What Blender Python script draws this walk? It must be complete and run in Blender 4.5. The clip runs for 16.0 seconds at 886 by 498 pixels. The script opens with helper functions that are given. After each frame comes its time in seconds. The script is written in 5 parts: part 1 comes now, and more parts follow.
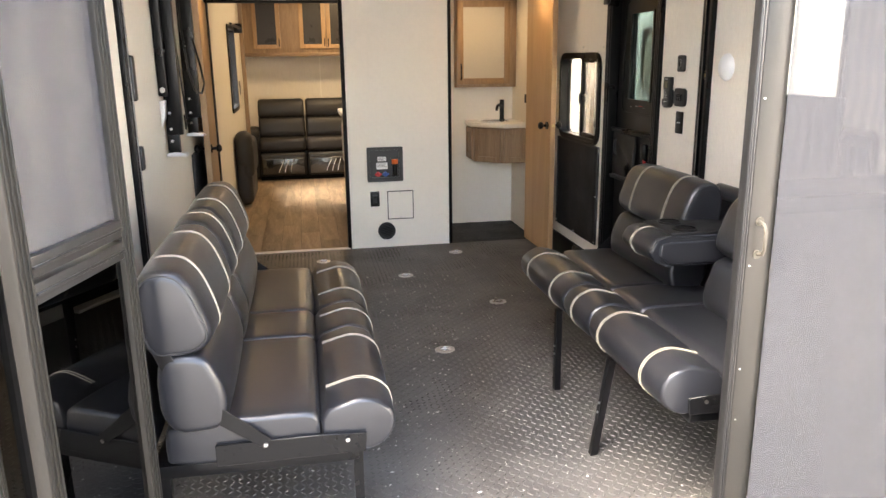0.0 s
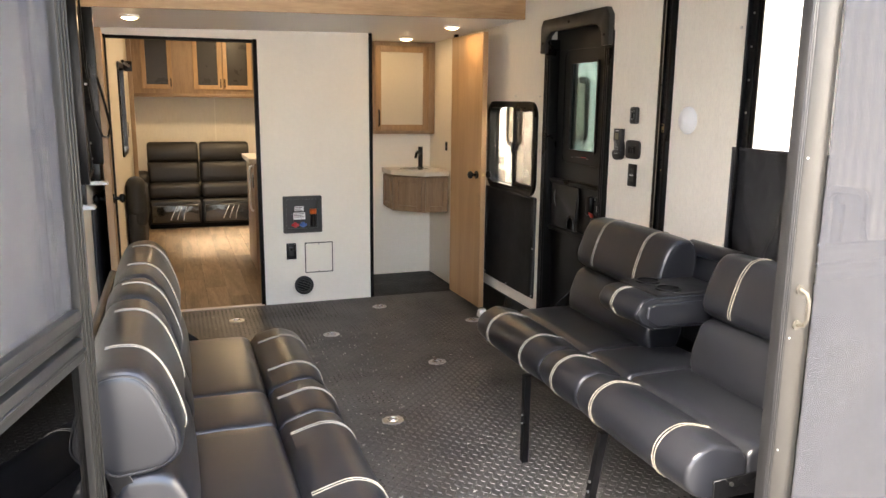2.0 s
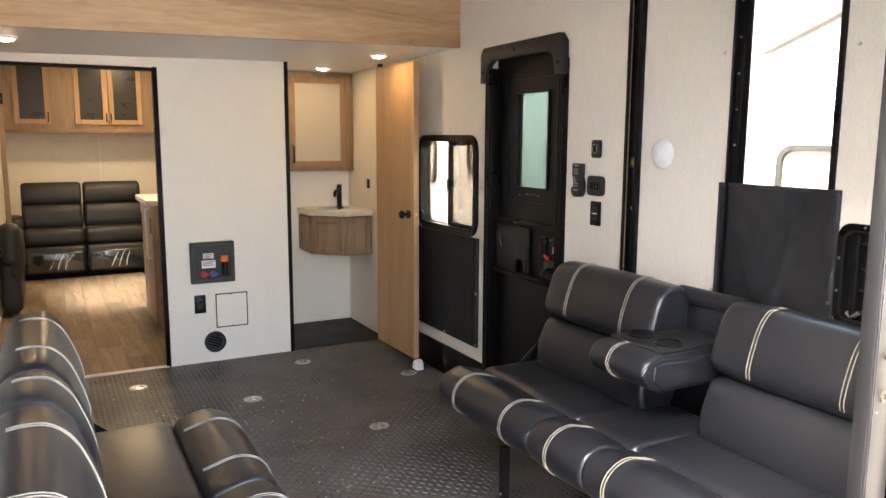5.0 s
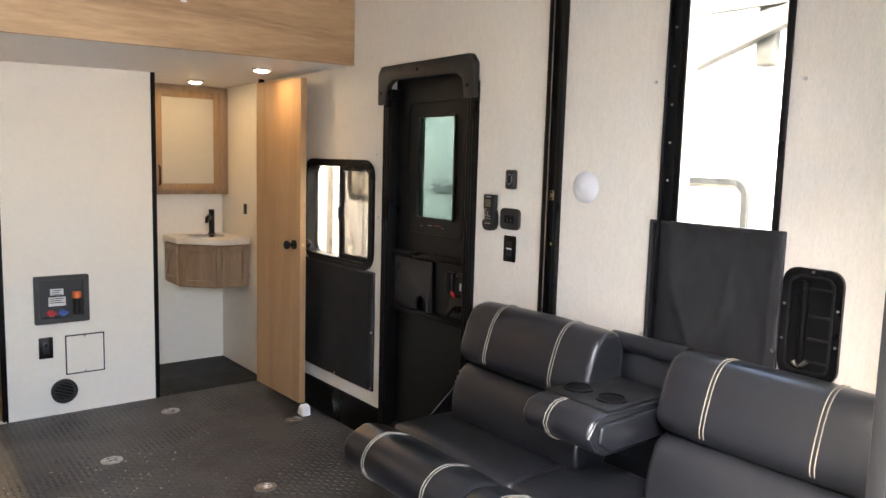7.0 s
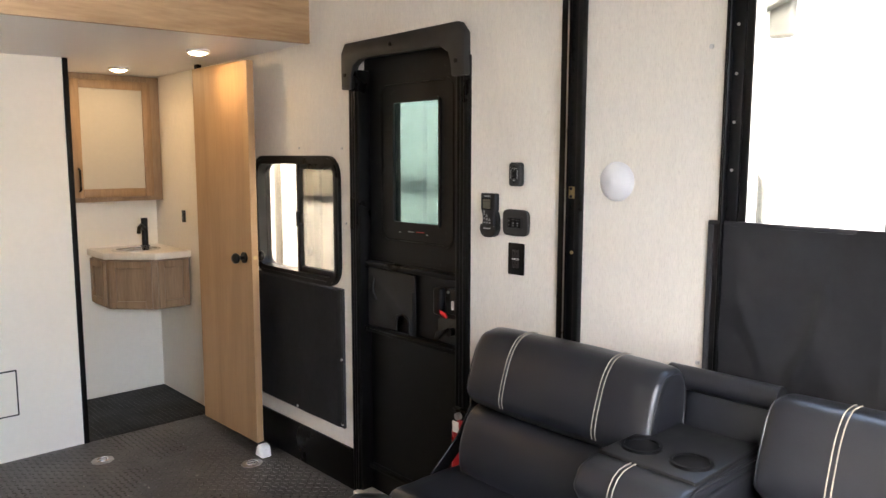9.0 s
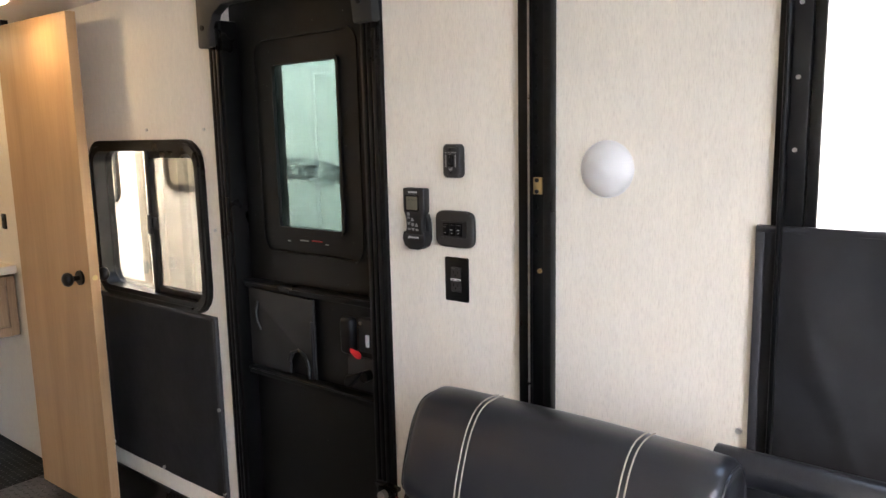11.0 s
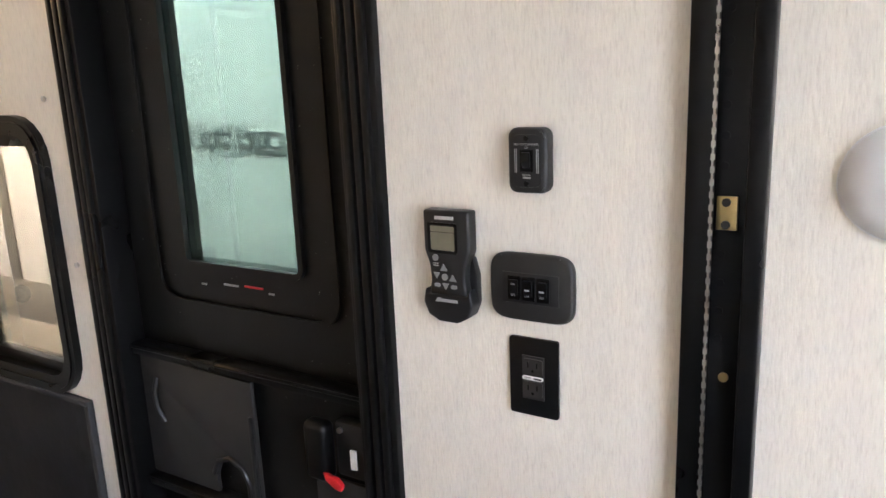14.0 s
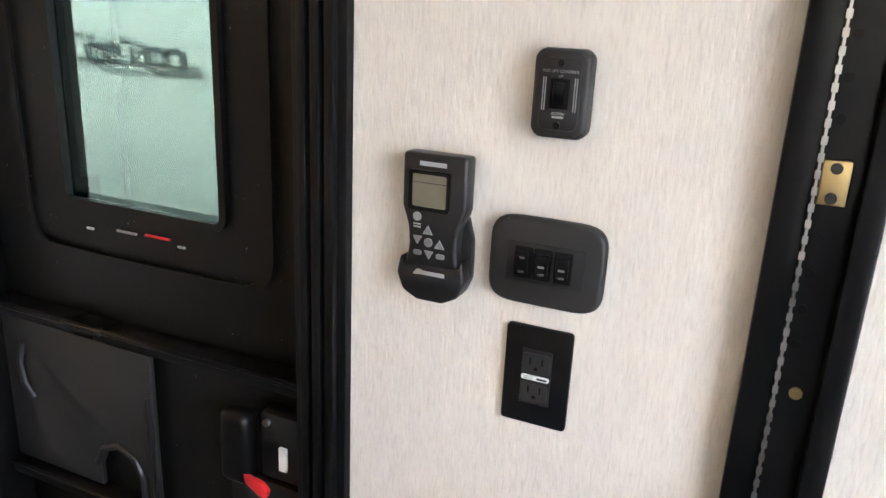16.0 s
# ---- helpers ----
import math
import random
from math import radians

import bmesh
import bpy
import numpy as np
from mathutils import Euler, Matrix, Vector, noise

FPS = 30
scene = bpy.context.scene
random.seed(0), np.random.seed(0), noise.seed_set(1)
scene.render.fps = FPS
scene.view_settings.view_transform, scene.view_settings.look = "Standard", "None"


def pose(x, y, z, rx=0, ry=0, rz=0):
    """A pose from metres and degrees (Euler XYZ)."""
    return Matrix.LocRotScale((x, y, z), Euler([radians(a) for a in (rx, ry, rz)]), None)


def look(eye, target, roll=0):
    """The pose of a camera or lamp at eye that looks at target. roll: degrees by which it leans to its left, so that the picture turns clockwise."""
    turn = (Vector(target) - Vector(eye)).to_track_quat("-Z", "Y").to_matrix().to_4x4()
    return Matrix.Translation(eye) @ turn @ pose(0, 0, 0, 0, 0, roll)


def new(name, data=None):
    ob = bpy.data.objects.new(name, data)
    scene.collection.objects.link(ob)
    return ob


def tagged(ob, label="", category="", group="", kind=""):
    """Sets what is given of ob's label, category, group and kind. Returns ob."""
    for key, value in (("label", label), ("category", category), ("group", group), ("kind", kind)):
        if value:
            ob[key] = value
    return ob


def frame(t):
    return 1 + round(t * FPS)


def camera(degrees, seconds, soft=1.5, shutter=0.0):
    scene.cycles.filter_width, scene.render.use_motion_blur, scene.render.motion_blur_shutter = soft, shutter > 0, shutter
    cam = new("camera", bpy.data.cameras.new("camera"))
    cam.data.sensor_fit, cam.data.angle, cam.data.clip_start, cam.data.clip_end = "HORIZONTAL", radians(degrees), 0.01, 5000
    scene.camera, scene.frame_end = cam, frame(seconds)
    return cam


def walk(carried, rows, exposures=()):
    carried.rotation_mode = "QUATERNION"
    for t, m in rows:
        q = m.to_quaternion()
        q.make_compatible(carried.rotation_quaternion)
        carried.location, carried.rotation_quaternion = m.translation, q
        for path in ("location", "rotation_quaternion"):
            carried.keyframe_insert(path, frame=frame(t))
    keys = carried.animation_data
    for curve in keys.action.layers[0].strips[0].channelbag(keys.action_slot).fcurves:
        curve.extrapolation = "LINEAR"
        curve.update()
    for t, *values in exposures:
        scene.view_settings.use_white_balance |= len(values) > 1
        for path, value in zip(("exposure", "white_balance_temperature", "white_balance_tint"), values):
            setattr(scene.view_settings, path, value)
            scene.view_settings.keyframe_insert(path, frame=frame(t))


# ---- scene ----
cam = camera(61.4, 16.0)
PATH = [
    (0, (0.025, 0.188, 1.437), (0.374, 2.093, 0.94), -0.7),
    (0.5, (-0.051, 0.291, 1.45), (0.376, 2.188, 0.978), -0.5),
    (1, (-0.121, 0.416, 1.457), (0.401, 2.298, 1.026), -0.1),
    (1.5, (-0.176, 0.483, 1.449), (0.424, 2.349, 1.054), 0.4),
    (2, (-0.217, 0.552, 1.447), (0.447, 2.399, 1.061), 0.6),
    (2.5, (-0.257, 0.589, 1.447), (0.466, 2.417, 1.078), 0.1),
    (3, (-0.284, 0.672, 1.437), (0.493, 2.485, 1.108), 0.2),
    (3.5, (-0.296, 0.755, 1.434), (0.521, 2.556, 1.133), 0.3),
    (5.8, (-0.285, 1.195, 1.44), (0.784, 2.86, 1.148), 0.4),
    (6, (-0.313, 1.232, 1.436), (0.802, 2.867, 1.147), 0.5),
    (6.5, (-0.287, 1.313, 1.443), (0.902, 2.898, 1.172), 1.1),
    (7, (-0.252, 1.403, 1.46), (0.983, 2.959, 1.227), 1.6),
    (7.5, (-0.204, 1.507, 1.453), (1.044, 3.056, 1.24), 1.9),
    (8, (-0.156, 1.64, 1.448), (1.09, 3.189, 1.228), 1.9),
    (8.5, (-0.091, 1.815, 1.462), (1.19, 3.334, 1.242), 1.3),
    (9, (-0.018, 1.949, 1.452), (1.329, 3.407, 1.207), 0.1),
    (9.5, (0.108, 2.104, 1.446), (1.507, 3.511, 1.192), 0.2),
    (10, (0.247, 2.259, 1.438), (1.687, 3.627, 1.203), 0.5),
    (10.2, (0.291, 2.313, 1.44), (1.752, 3.658, 1.196), 0.3),
    (12.3, (0.713, 2.85, 1.492), (2.319, 3.97, 1.085), -2.1),
    (12.5, (0.753, 2.901, 1.491), (2.361, 4.015, 1.075), -1.8),
    (13, (0.844, 2.992, 1.51), (2.454, 4.104, 1.093), -2.3),
    (13.5, (0.934, 3.091, 1.502), (2.563, 4.175, 1.087), -2.7),
    (14, (1.006, 3.204, 1.498), (2.659, 4.235, 1.045), -2.4),
    (14.5, (1.05, 3.294, 1.488), (2.729, 4.264, 0.999), -1.1),
    (15, (1.095, 3.35, 1.472), (2.81, 4.232, 0.94), 0.8),
    (15.5, (1.137, 3.382, 1.454), (2.874, 4.186, 0.875), 2.2),
    (16, (1.164, 3.402, 1.457), (2.911, 4.171, 0.859), 2.7),
]
walk(cam, [(t, look(eye, target, roll)) for t, eye, target, roll in PATH], exposures=((0, 4.48, 7150, 10), (3.5, 4.51, 7100, 10), (6.5, 4.57, 6700, 10), (9, 4.68, 6700, 10), (13, 4.77, 6550, 10), (16, 5.08, 6500, 10)))

# ---- world and light ----
world = bpy.data.worlds.new("world")
scene.world = world
world.use_nodes = True
wn = world.node_tree.nodes
sky = wn.new("ShaderNodeTexSky")
sky.sky_type = 'NISHITA'
sky.sun_disc = False
sky.sun_elevation, sky.sun_rotation = radians(56), radians(260)
sky.dust_density, sky.air_density = 6.0, 1.0
world.node_tree.links.new(sky.outputs[0], wn["Background"].inputs[0])
wn["Background"].inputs[1].default_value = 0.15
sun = new("sun", bpy.data.lights.new("sun", 'SUN'))
sun.data.energy, sun.data.angle, sun.data.color = 2.0, radians(60), (1.0, 0.97, 0.93)
sun.matrix_world = look((-8, -1.5, 12), (0, 0, 0))


def lamp(name, m, watts, size, colour, shape='DISK', size_y=None):
    l = bpy.data.lights.new(name, 'AREA')
    l.energy, l.size, l.color, l.shape = watts, size, colour, shape
    if size_y:
        l.size_y = size_y
    ob = new(name, l)
    ob.matrix_world = m
    return ob


WARM = (1.0, 0.66, 0.34)

# ---- materials ----


def material(name, colour, rough=0.5, metal=0.0, vary=0.1, scale=8.0, bump=0.0, bscale=60.0, stretch=(1, 1, 1), spec=0.5, coat=0.0):
    """Principled surface: two scales of noise in colour and roughness, fine bump."""
    m = bpy.data.materials.new(name)
    m.use_nodes = True
    n, l = m.node_tree.nodes, m.node_tree.links
    b = n["Principled BSDF"]
    b.inputs["Metallic"].default_value = metal
    b.inputs["Specular IOR Level"].default_value = spec
    b.inputs["Coat Weight"].default_value = coat
    tc = n.new("ShaderNodeTexCoord")
    mp = n.new("ShaderNodeMapping")
    mp.inputs["Scale"].default_value = stretch
    l.new(tc.outputs["Object"], mp.inputs[0])
    n1, n2 = n.new("ShaderNodeTexNoise"), n.new("ShaderNodeTexNoise")
    n1.inputs["Scale"].default_value, n1.inputs["Detail"].default_value = scale, 4
    n2.inputs["Scale"].default_value, n2.inputs["Detail"].default_value = bscale, 3
    l.new(mp.outputs[0], n1.inputs[0])
    l.new(mp.outputs[0], n2.inputs[0])
    add = n.new("ShaderNodeMath")
    add.operation = 'ADD'
    l.new(n1.outputs[0], add.inputs[0])
    l.new(n2.outputs[0], add.inputs[1])
    mr = n.new("ShaderNodeMapRange")
    mr.inputs[1].default_value, mr.inputs[2].default_value = 0.6, 1.4
    mr.inputs[3].default_value, mr.inputs[4].default_value = 1 - vary, 1 + vary
    l.new(add.outputs[0], mr.inputs[0])
    mix = n.new("ShaderNodeVectorMath")
    mix.operation = 'SCALE'
    mix.inputs[0].default_value = colour
    l.new(mr.outputs[0], mix.inputs["Scale"])
    l.new(mix.outputs[0], b.inputs["Base Color"])
    rr = n.new("ShaderNodeMapRange")
    rr.inputs[1].default_value, rr.inputs[2].default_value = 0.3, 0.7
    rr.inputs[3].default_value, rr.inputs[4].default_value = max(0.02, rough * 0.85), min(1, rough * 1.15)
    l.new(n1.outputs[0], rr.inputs[0])
    l.new(rr.outputs[0], b.inputs["Roughness"])
    if bump:
        bp = n.new("ShaderNodeBump")
        bp.inputs["Strength"].default_value, bp.inputs["Distance"].default_value = bump, 0.004
        l.new(n2.outputs[0], bp.inputs["Height"])
        l.new(bp.outputs[0], b.inputs["Normal"])
    return m


def wood(name, light, dark, stretch, scale=3.0, rough=0.45):
    """Straight-grained wood; stretch is small along the grain."""
    m = bpy.data.materials.new(name)
    m.use_nodes = True
    n, l = m.node_tree.nodes, m.node_tree.links
    b = n["Principled BSDF"]
    tc = n.new("ShaderNodeTexCoord")
    oi = n.new("ShaderNodeObjectInfo")
    off = n.new("ShaderNodeVectorMath")
    off.operation = 'ADD'
    mul = n.new("ShaderNodeMath")
    mul.operation = 'MULTIPLY'
    mul.inputs[1].default_value = 37.0
    l.new(oi.outputs["Random"], mul.inputs[0])
    l.new(tc.outputs["Object"], off.inputs[0])
    l.new(mul.outputs[0], off.inputs[1])
    mp = n.new("ShaderNodeMapping")
    mp.inputs["Scale"].default_value = stretch
    l.new(off.outputs[0], mp.inputs[0])
    n1, n2 = n.new("ShaderNodeTexNoise"), n.new("ShaderNodeTexNoise")
    n1.inputs["Scale"].default_value, n1.inputs["Detail"].default_value, n1.inputs["Distortion"].default_value = scale, 6, 0.8
    n2.inputs["Scale"].default_value, n2.inputs["Detail"].default_value = scale * 9, 4
    l.new(mp.outputs[0], n1.inputs[0])
    l.new(mp.outputs[0], n2.inputs[0])
    mx = n.new("ShaderNodeMix")
    mx.inputs[0].default_value = 0.35
    l.new(n1.outputs[0], mx.inputs[2])
    l.new(n2.outputs[0], mx.inputs[3])
    ra = n.new("ShaderNodeValToRGB")
    ra.color_ramp.elements[0].position, ra.color_ramp.elements[0].color = 0.36, (*dark, 1)
    ra.color_ramp.elements[1].position, ra.color_ramp.elements[1].color = 0.62, (*light, 1)
    l.new(mx.outputs[0], ra.inputs[0])
    va = n.new("ShaderNodeMapRange")
    va.inputs[3].default_value, va.inputs[4].default_value = 0.82, 1.12
    l.new(oi.outputs["Random"], va.inputs[0])
    sc = n.new("ShaderNodeVectorMath")
    sc.operation = 'SCALE'
    l.new(ra.outputs[0], sc.inputs[0])
    l.new(va.outputs[0], sc.inputs["Scale"])
    l.new(sc.outputs[0], b.inputs["Base Color"])
    b.inputs["Roughness"].default_value = rough
    bp = n.new("ShaderNodeBump")
    bp.inputs["Strength"].default_value, bp.inputs["Distance"].default_value = 0.12, 0.002
    l.new(n2.outputs[0], bp.inputs["Height"])
    l.new(bp.outputs[0], b.inputs["Normal"])
    return m


def glass(name, tint, rough=0.0, gloss=0.04):
    m = bpy.data.materials.new(name)
    m.use_nodes = True
    n, l = m.node_tree.nodes, m.node_tree.links
    n.remove(n["Principled BSDF"])
    tr, gl, lw, pw, fr, mx = (n.new("ShaderNodeBsdfTransparent"), n.new("ShaderNodeBsdfGlossy"), n.new("ShaderNodeLayerWeight"), n.new("ShaderNodeMath"), n.new("ShaderNodeMapRange"), n.new("ShaderNodeMixShader"))
    tr.inputs[0].default_value = (*tint, 1)
    gl.inputs["Roughness"].default_value = rough
    lw.inputs[0].default_value = 0.5
    pw.operation = 'POWER'
    pw.inputs[1].default_value = 5.0
    l.new(lw.outputs["Facing"], pw.inputs[0])
    l.new(pw.outputs[0], fr.inputs[0])
    fr.inputs[3].default_value, fr.inputs[4].default_value = gloss, 1.0
    l.new(fr.outputs[0], mx.inputs[0])
    l.new(tr.outputs[0], mx.inputs[1])
    l.new(gl.outputs[0], mx.inputs[2])
    l.new(mx.outputs[0], n["Material Output"].inputs[0])
    return m


def screen_mesh(name, colour, cover):
    """Fine insect mesh: part of the light passes, the threads scatter the rest both ways."""
    m = bpy.data.materials.new(name)
    m.use_nodes = True
    n, l = m.node_tree.nodes, m.node_tree.links
    n.remove(n["Principled BSDF"])
    tr, df, tl, m1, m2 = (n.new("ShaderNodeBsdfTransparent"), n.new("ShaderNodeBsdfDiffuse"), n.new("ShaderNodeBsdfTranslucent"), n.new("ShaderNodeMixShader"), n.new("ShaderNodeMixShader"))
    df.inputs[0].default_value = (*colour, 1)
    tl.inputs[0].default_value = (*colour, 1)
    m1.inputs[0].default_value = 0.2
    l.new(df.outputs[0], m1.inputs[1])
    l.new(tl.outputs[0], m1.inputs[2])
    tc, w = n.new("ShaderNodeTexCoord"), n.new("ShaderNodeTexWave")
    w.inputs["Scale"].default_value, w.inputs["Distortion"].default_value, w.inputs["Detail"].default_value, w.inputs["Detail Scale"].default_value = 9.0, 5.0, 2.0, 0.6
    l.new(tc.outputs["Object"], w.inputs[0])
    mr = n.new("ShaderNodeMapRange")
    mr.inputs[3].default_value, mr.inputs[4].default_value = cover - 0.03, cover + 0.03
    l.new(w.outputs[1], mr.inputs[0])
    l.new(mr.outputs[0], m2.inputs[0])
    l.new(tr.outputs[0], m2.inputs[1])
    l.new(m1.outputs[0], m2.inputs[2])
    l.new(m2.outputs[0], n["Material Output"].inputs[0])
    return m


def emitter(name, colour, strength):
    m = bpy.data.materials.new(name)
    m.use_nodes = True
    b = m.node_tree.nodes["Principled BSDF"]
    b.inputs["Base Color"].default_value = (0.8, 0.8, 0.8, 1)
    b.inputs["Emission Color"].default_value = (*colour, 1)
    b.inputs["Emission Strength"].default_value = strength
    return m


WALL = material("wall_vinyl", (0.74, 0.69, 0.605), 0.55, vary=0.06, scale=7.0, bump=0.2, bscale=24, stretch=(10, 10, 2.2))
def flecked(m, dark, amount):
    """Adds short upright woven flecks of a darker tone, and their relief, to a wall covering."""
    n, l = m.node_tree.nodes, m.node_tree.links
    b = n["Principled BSDF"]
    old = b.inputs["Base Color"].links[0].from_socket
    geo, mp, no, ra = n.new("ShaderNodeNewGeometry"), n.new("ShaderNodeMapping"), n.new("ShaderNodeTexNoise"), n.new("ShaderNodeMapRange")
    mp.inputs["Scale"].default_value = (430, 430, 62)
    no.inputs["Scale"].default_value, no.inputs["Detail"].default_value, no.inputs["Roughness"].default_value = 1.0, 3, 0.6
    ra.inputs[1].default_value, ra.inputs[2].default_value, ra.inputs[3].default_value, ra.inputs[4].default_value = 0.50, 0.72, 0.0, amount
    l.new(geo.outputs["Position"], mp.inputs[0])
    l.new(mp.outputs[0], no.inputs[0])
    l.new(no.outputs[0], ra.inputs[0])
    mx = n.new("ShaderNodeMix")
    mx.data_type = 'RGBA'
    l.new(ra.outputs[0], mx.inputs[0])
    l.new(old, mx.inputs[6])
    mx.inputs[7].default_value = (*dark, 1)
    l.new(mx.outputs[2], b.inputs["Base Color"])


flecked(WALL, (0.52, 0.46, 0.39), 0.42)
WALL_WHITE = material("wall_white_vinyl", (0.82, 0.775, 0.69), 0.5, vary=0.03, scale=2, bump=0.05, bscale=40)
SOFFIT = material("soffit_white", (0.78, 0.765, 0.74), 0.45, vary=0.03, scale=2, bump=0.05, bscale=90)
OAK = wood("oak_fascia", (0.56, 0.375, 0.20), (0.36, 0.215, 0.105), (0.35, 3, 3), 3.0)
OAK_DOOR = wood("oak_door", (0.44, 0.275, 0.14), (0.36, 0.215, 0.105), (4, 4, 0.3), 2.4)
OAK_CAB = wood("oak_cabinet", (0.30, 0.205, 0.128), (0.20, 0.132, 0.082), (5, 5, 0.5), 3.0)
OAK_MID = wood("oak_mid", (0.36, 0.225, 0.115), (0.25, 0.15, 0.075), (5, 5, 0.5), 3.0)
OAK_CAB_H = wood("oak_cabinet_rail", (0.25, 0.165, 0.10), (0.15, 0.095, 0.058), (0.5, 5, 5), 3.0)
PLANK = wood("vinyl_plank", (0.27, 0.20, 0.135), (0.135, 0.097, 0.066), (5, 0.5, 5), 2.6, 0.62)
PLANK.node_tree.nodes["Principled BSDF"].inputs["Specular IOR Level"].default_value = 0.12
BLACK = material("black_satin", (0.0040, 0.0040, 0.0044), 0.30, vary=0.15, scale=5, bump=0.05, bscale=200, spec=0.22)
BLACK_MATTE = material("black_matte", (0.0040, 0.0040, 0.0043), 0.5, vary=0.2, scale=6, bump=0.08, bscale=250, spec=0.15)
BLACK_PLASTIC = material("black_plastic", (0.008, 0.008, 0.0085), 0.42, vary=0.1, scale=10, bump=0.06, bscale=500)
GREY_PLASTIC = material("dark_grey_plastic", (0.017, 0.0163, 0.0156), 0.5, vary=0.1, scale=10, bump=0.06, bscale=400)
VINYL = material("black_vinyl_leather", (0.0115, 0.0122, 0.0150), 0.30, vary=0.08, scale=3, bump=0.10, bscale=420, spec=0.55)
for lk in list(VINYL.node_tree.links):
    if lk.to_socket.name == "Roughness" and lk.to_node.name == "Principled BSDF":
        VINYL.node_tree.links.remove(lk)
VINYL.node_tree.nodes["Principled BSDF"].inputs["Roughness"].default_value = 0.28
LEATHER = material("dark_leather", (0.0135, 0.0122, 0.0118), 0.52, vary=0.2, scale=8, bump=0.1, bscale=30)
FABRIC = material("black_shade_fabric", (0.034, 0.034, 0.037), 0.5, vary=0.15, scale=5, bump=0.35, bscale=22, spec=0.3)
RUBBER = material("black_rubber_floor", (0.048, 0.0455, 0.044), 0.45, vary=0.3, scale=3.0, bump=0.15, bscale=130)


def dusty(m, dust, speck=60, edge=0.665):
    """Adds blotchy grey-brown dust and pale specks to a material's colour."""
    n, l = m.node_tree.nodes, m.node_tree.links
    b = n["Principled BSDF"]
    old = b.inputs["Base Color"].links[0].from_socket
    geo = n.new("ShaderNodeNewGeometry")
    a, c = n.new("ShaderNodeTexNoise"), n.new("ShaderNodeTexNoise")
    a.inputs["Scale"].default_value, a.inputs["Detail"].default_value, a.inputs["Roughness"].default_value = 2.2, 8, 0.72
    c.inputs["Scale"].default_value, c.inputs["Detail"].default_value = speck, 3
    l.new(geo.outputs["Position"], a.inputs[0])
    l.new(geo.outputs["Position"], c.inputs[0])
    ra, rc2 = n.new("ShaderNodeMapRange"), n.new("ShaderNodeMapRange")
    ra.inputs[1].default_value, ra.inputs[2].default_value, ra.inputs[3].default_value, ra.inputs[4].default_value = 0.42, 0.72, 0.0, 0.75
    rc2.inputs[1].default_value, rc2.inputs[2].default_value, rc2.inputs[3].default_value, rc2.inputs[4].default_value = edge, edge + 0.08, 0.0, 0.9
    l.new(a.outputs[0], ra.inputs[0])
    l.new(c.outputs[0], rc2.inputs[0])
    m1, m2 = n.new("ShaderNodeMix"), n.new("ShaderNodeMix")
    m1.data_type = m2.data_type = 'RGBA'
    l.new(ra.outputs[0], m1.inputs[0])
    l.new(old, m1.inputs[6])
    m1.inputs[7].default_value = (*dust, 1)
    l.new(rc2.outputs[0], m2.inputs[0])
    l.new(m1.outputs[2], m2.inputs[6])
    m2.inputs[7].default_value = (0.42, 0.405, 0.38, 1)
    l.new(m2.outputs[2], b.inputs["Base Color"])


dusty(RUBBER, (0.15, 0.14, 0.13), 75, 0.655)
dusty(RUBBER, (0.085, 0.080, 0.075), 14, 0.70)
DOOR_BLACK = material("dusty_black_door", (0.0050, 0.0048, 0.0048), 0.36, vary=0.2, scale=6, bump=0.1, bscale=300, spec=0.26)
dusty(DOOR_BLACK, (0.0092, 0.0086, 0.0086), 150, 0.735)
LUG = material("worn_rubber_lug", (0.045, 0.043, 0.042), 0.29, vary=0.35, scale=2.5, bscale=60)
dusty(LUG, (0.075, 0.070, 0.065), 75, 0.68)
ALU = material("bronze_anodised", (0.0165, 0.0152, 0.0132), 0.42, metal=0.0, vary=0.12, scale=6, bump=0.05, bscale=120, stretch=(4, 4, 0.5), spec=0.2)
STILE = material("nickel_bronze_stile", (0.0165, 0.0153, 0.0131), 0.40, metal=0.0, vary=0.15, scale=5, bump=0.05, bscale=120, stretch=(6, 6, 0.4), spec=0.3)
ALU_DARK = material("dark_anodised", (0.03, 0.029, 0.028), 0.36, metal=0.4, vary=0.12, scale=6, bump=0.05, bscale=120)
NICKEL = material("nickel", (0.06, 0.054, 0.044), 0.5, metal=0.2, vary=0.1, spec=0.2)
CHROME = material("chrome", (0.72, 0.72, 0.72), 0.16, metal=1.0, vary=0.05)
# Steel darkened to carry the shade of the basin's hollow.
BASIN_SHADED = material("basin_steel_shaded", (0.30, 0.29, 0.27), 0.25, metal=1.0, vary=0.1, scale=20)
STEEL = material("zinc_steel", (0.55, 0.54, 0.52), 0.32, metal=1.0, vary=0.15, scale=30)
BRASS = material("brass_plate", (0.55, 0.42, 0.2), 0.35, metal=1.0, vary=0.15, scale=40)
WHITE_PLASTIC = material("white_plastic", (0.70, 0.69, 0.69), 0.36, vary=0.02)
STONE = material("worktop_laminate", (0.62, 0.57, 0.50), 0.35, vary=0.08, scale=40, bscale=160)
CREAM_PANEL = material("cream_panel", (0.46, 0.42, 0.34), 0.3, vary=0.03, scale=2)
THREAD = material("cream_thread", (0.29, 0.26, 0.205), 0.7, vary=0.3, scale=120)
RED = material("red_plastic", (0.55, 0.02, 0.025), 0.3)
BLUE = material("blue_plastic", (0.03, 0.09, 0.36), 0.35)
ORANGE = material("orange_plastic", (0.75, 0.16, 0.03), 0.4)
PAPER = material("white_paper", (0.78, 0.78, 0.78), 0.7)
INK = material("white_ink", (0.36, 0.36, 0.36), 0.6)
GREY_INK = material("grey_ink", (0.10, 0.115, 0.12), 0.5)
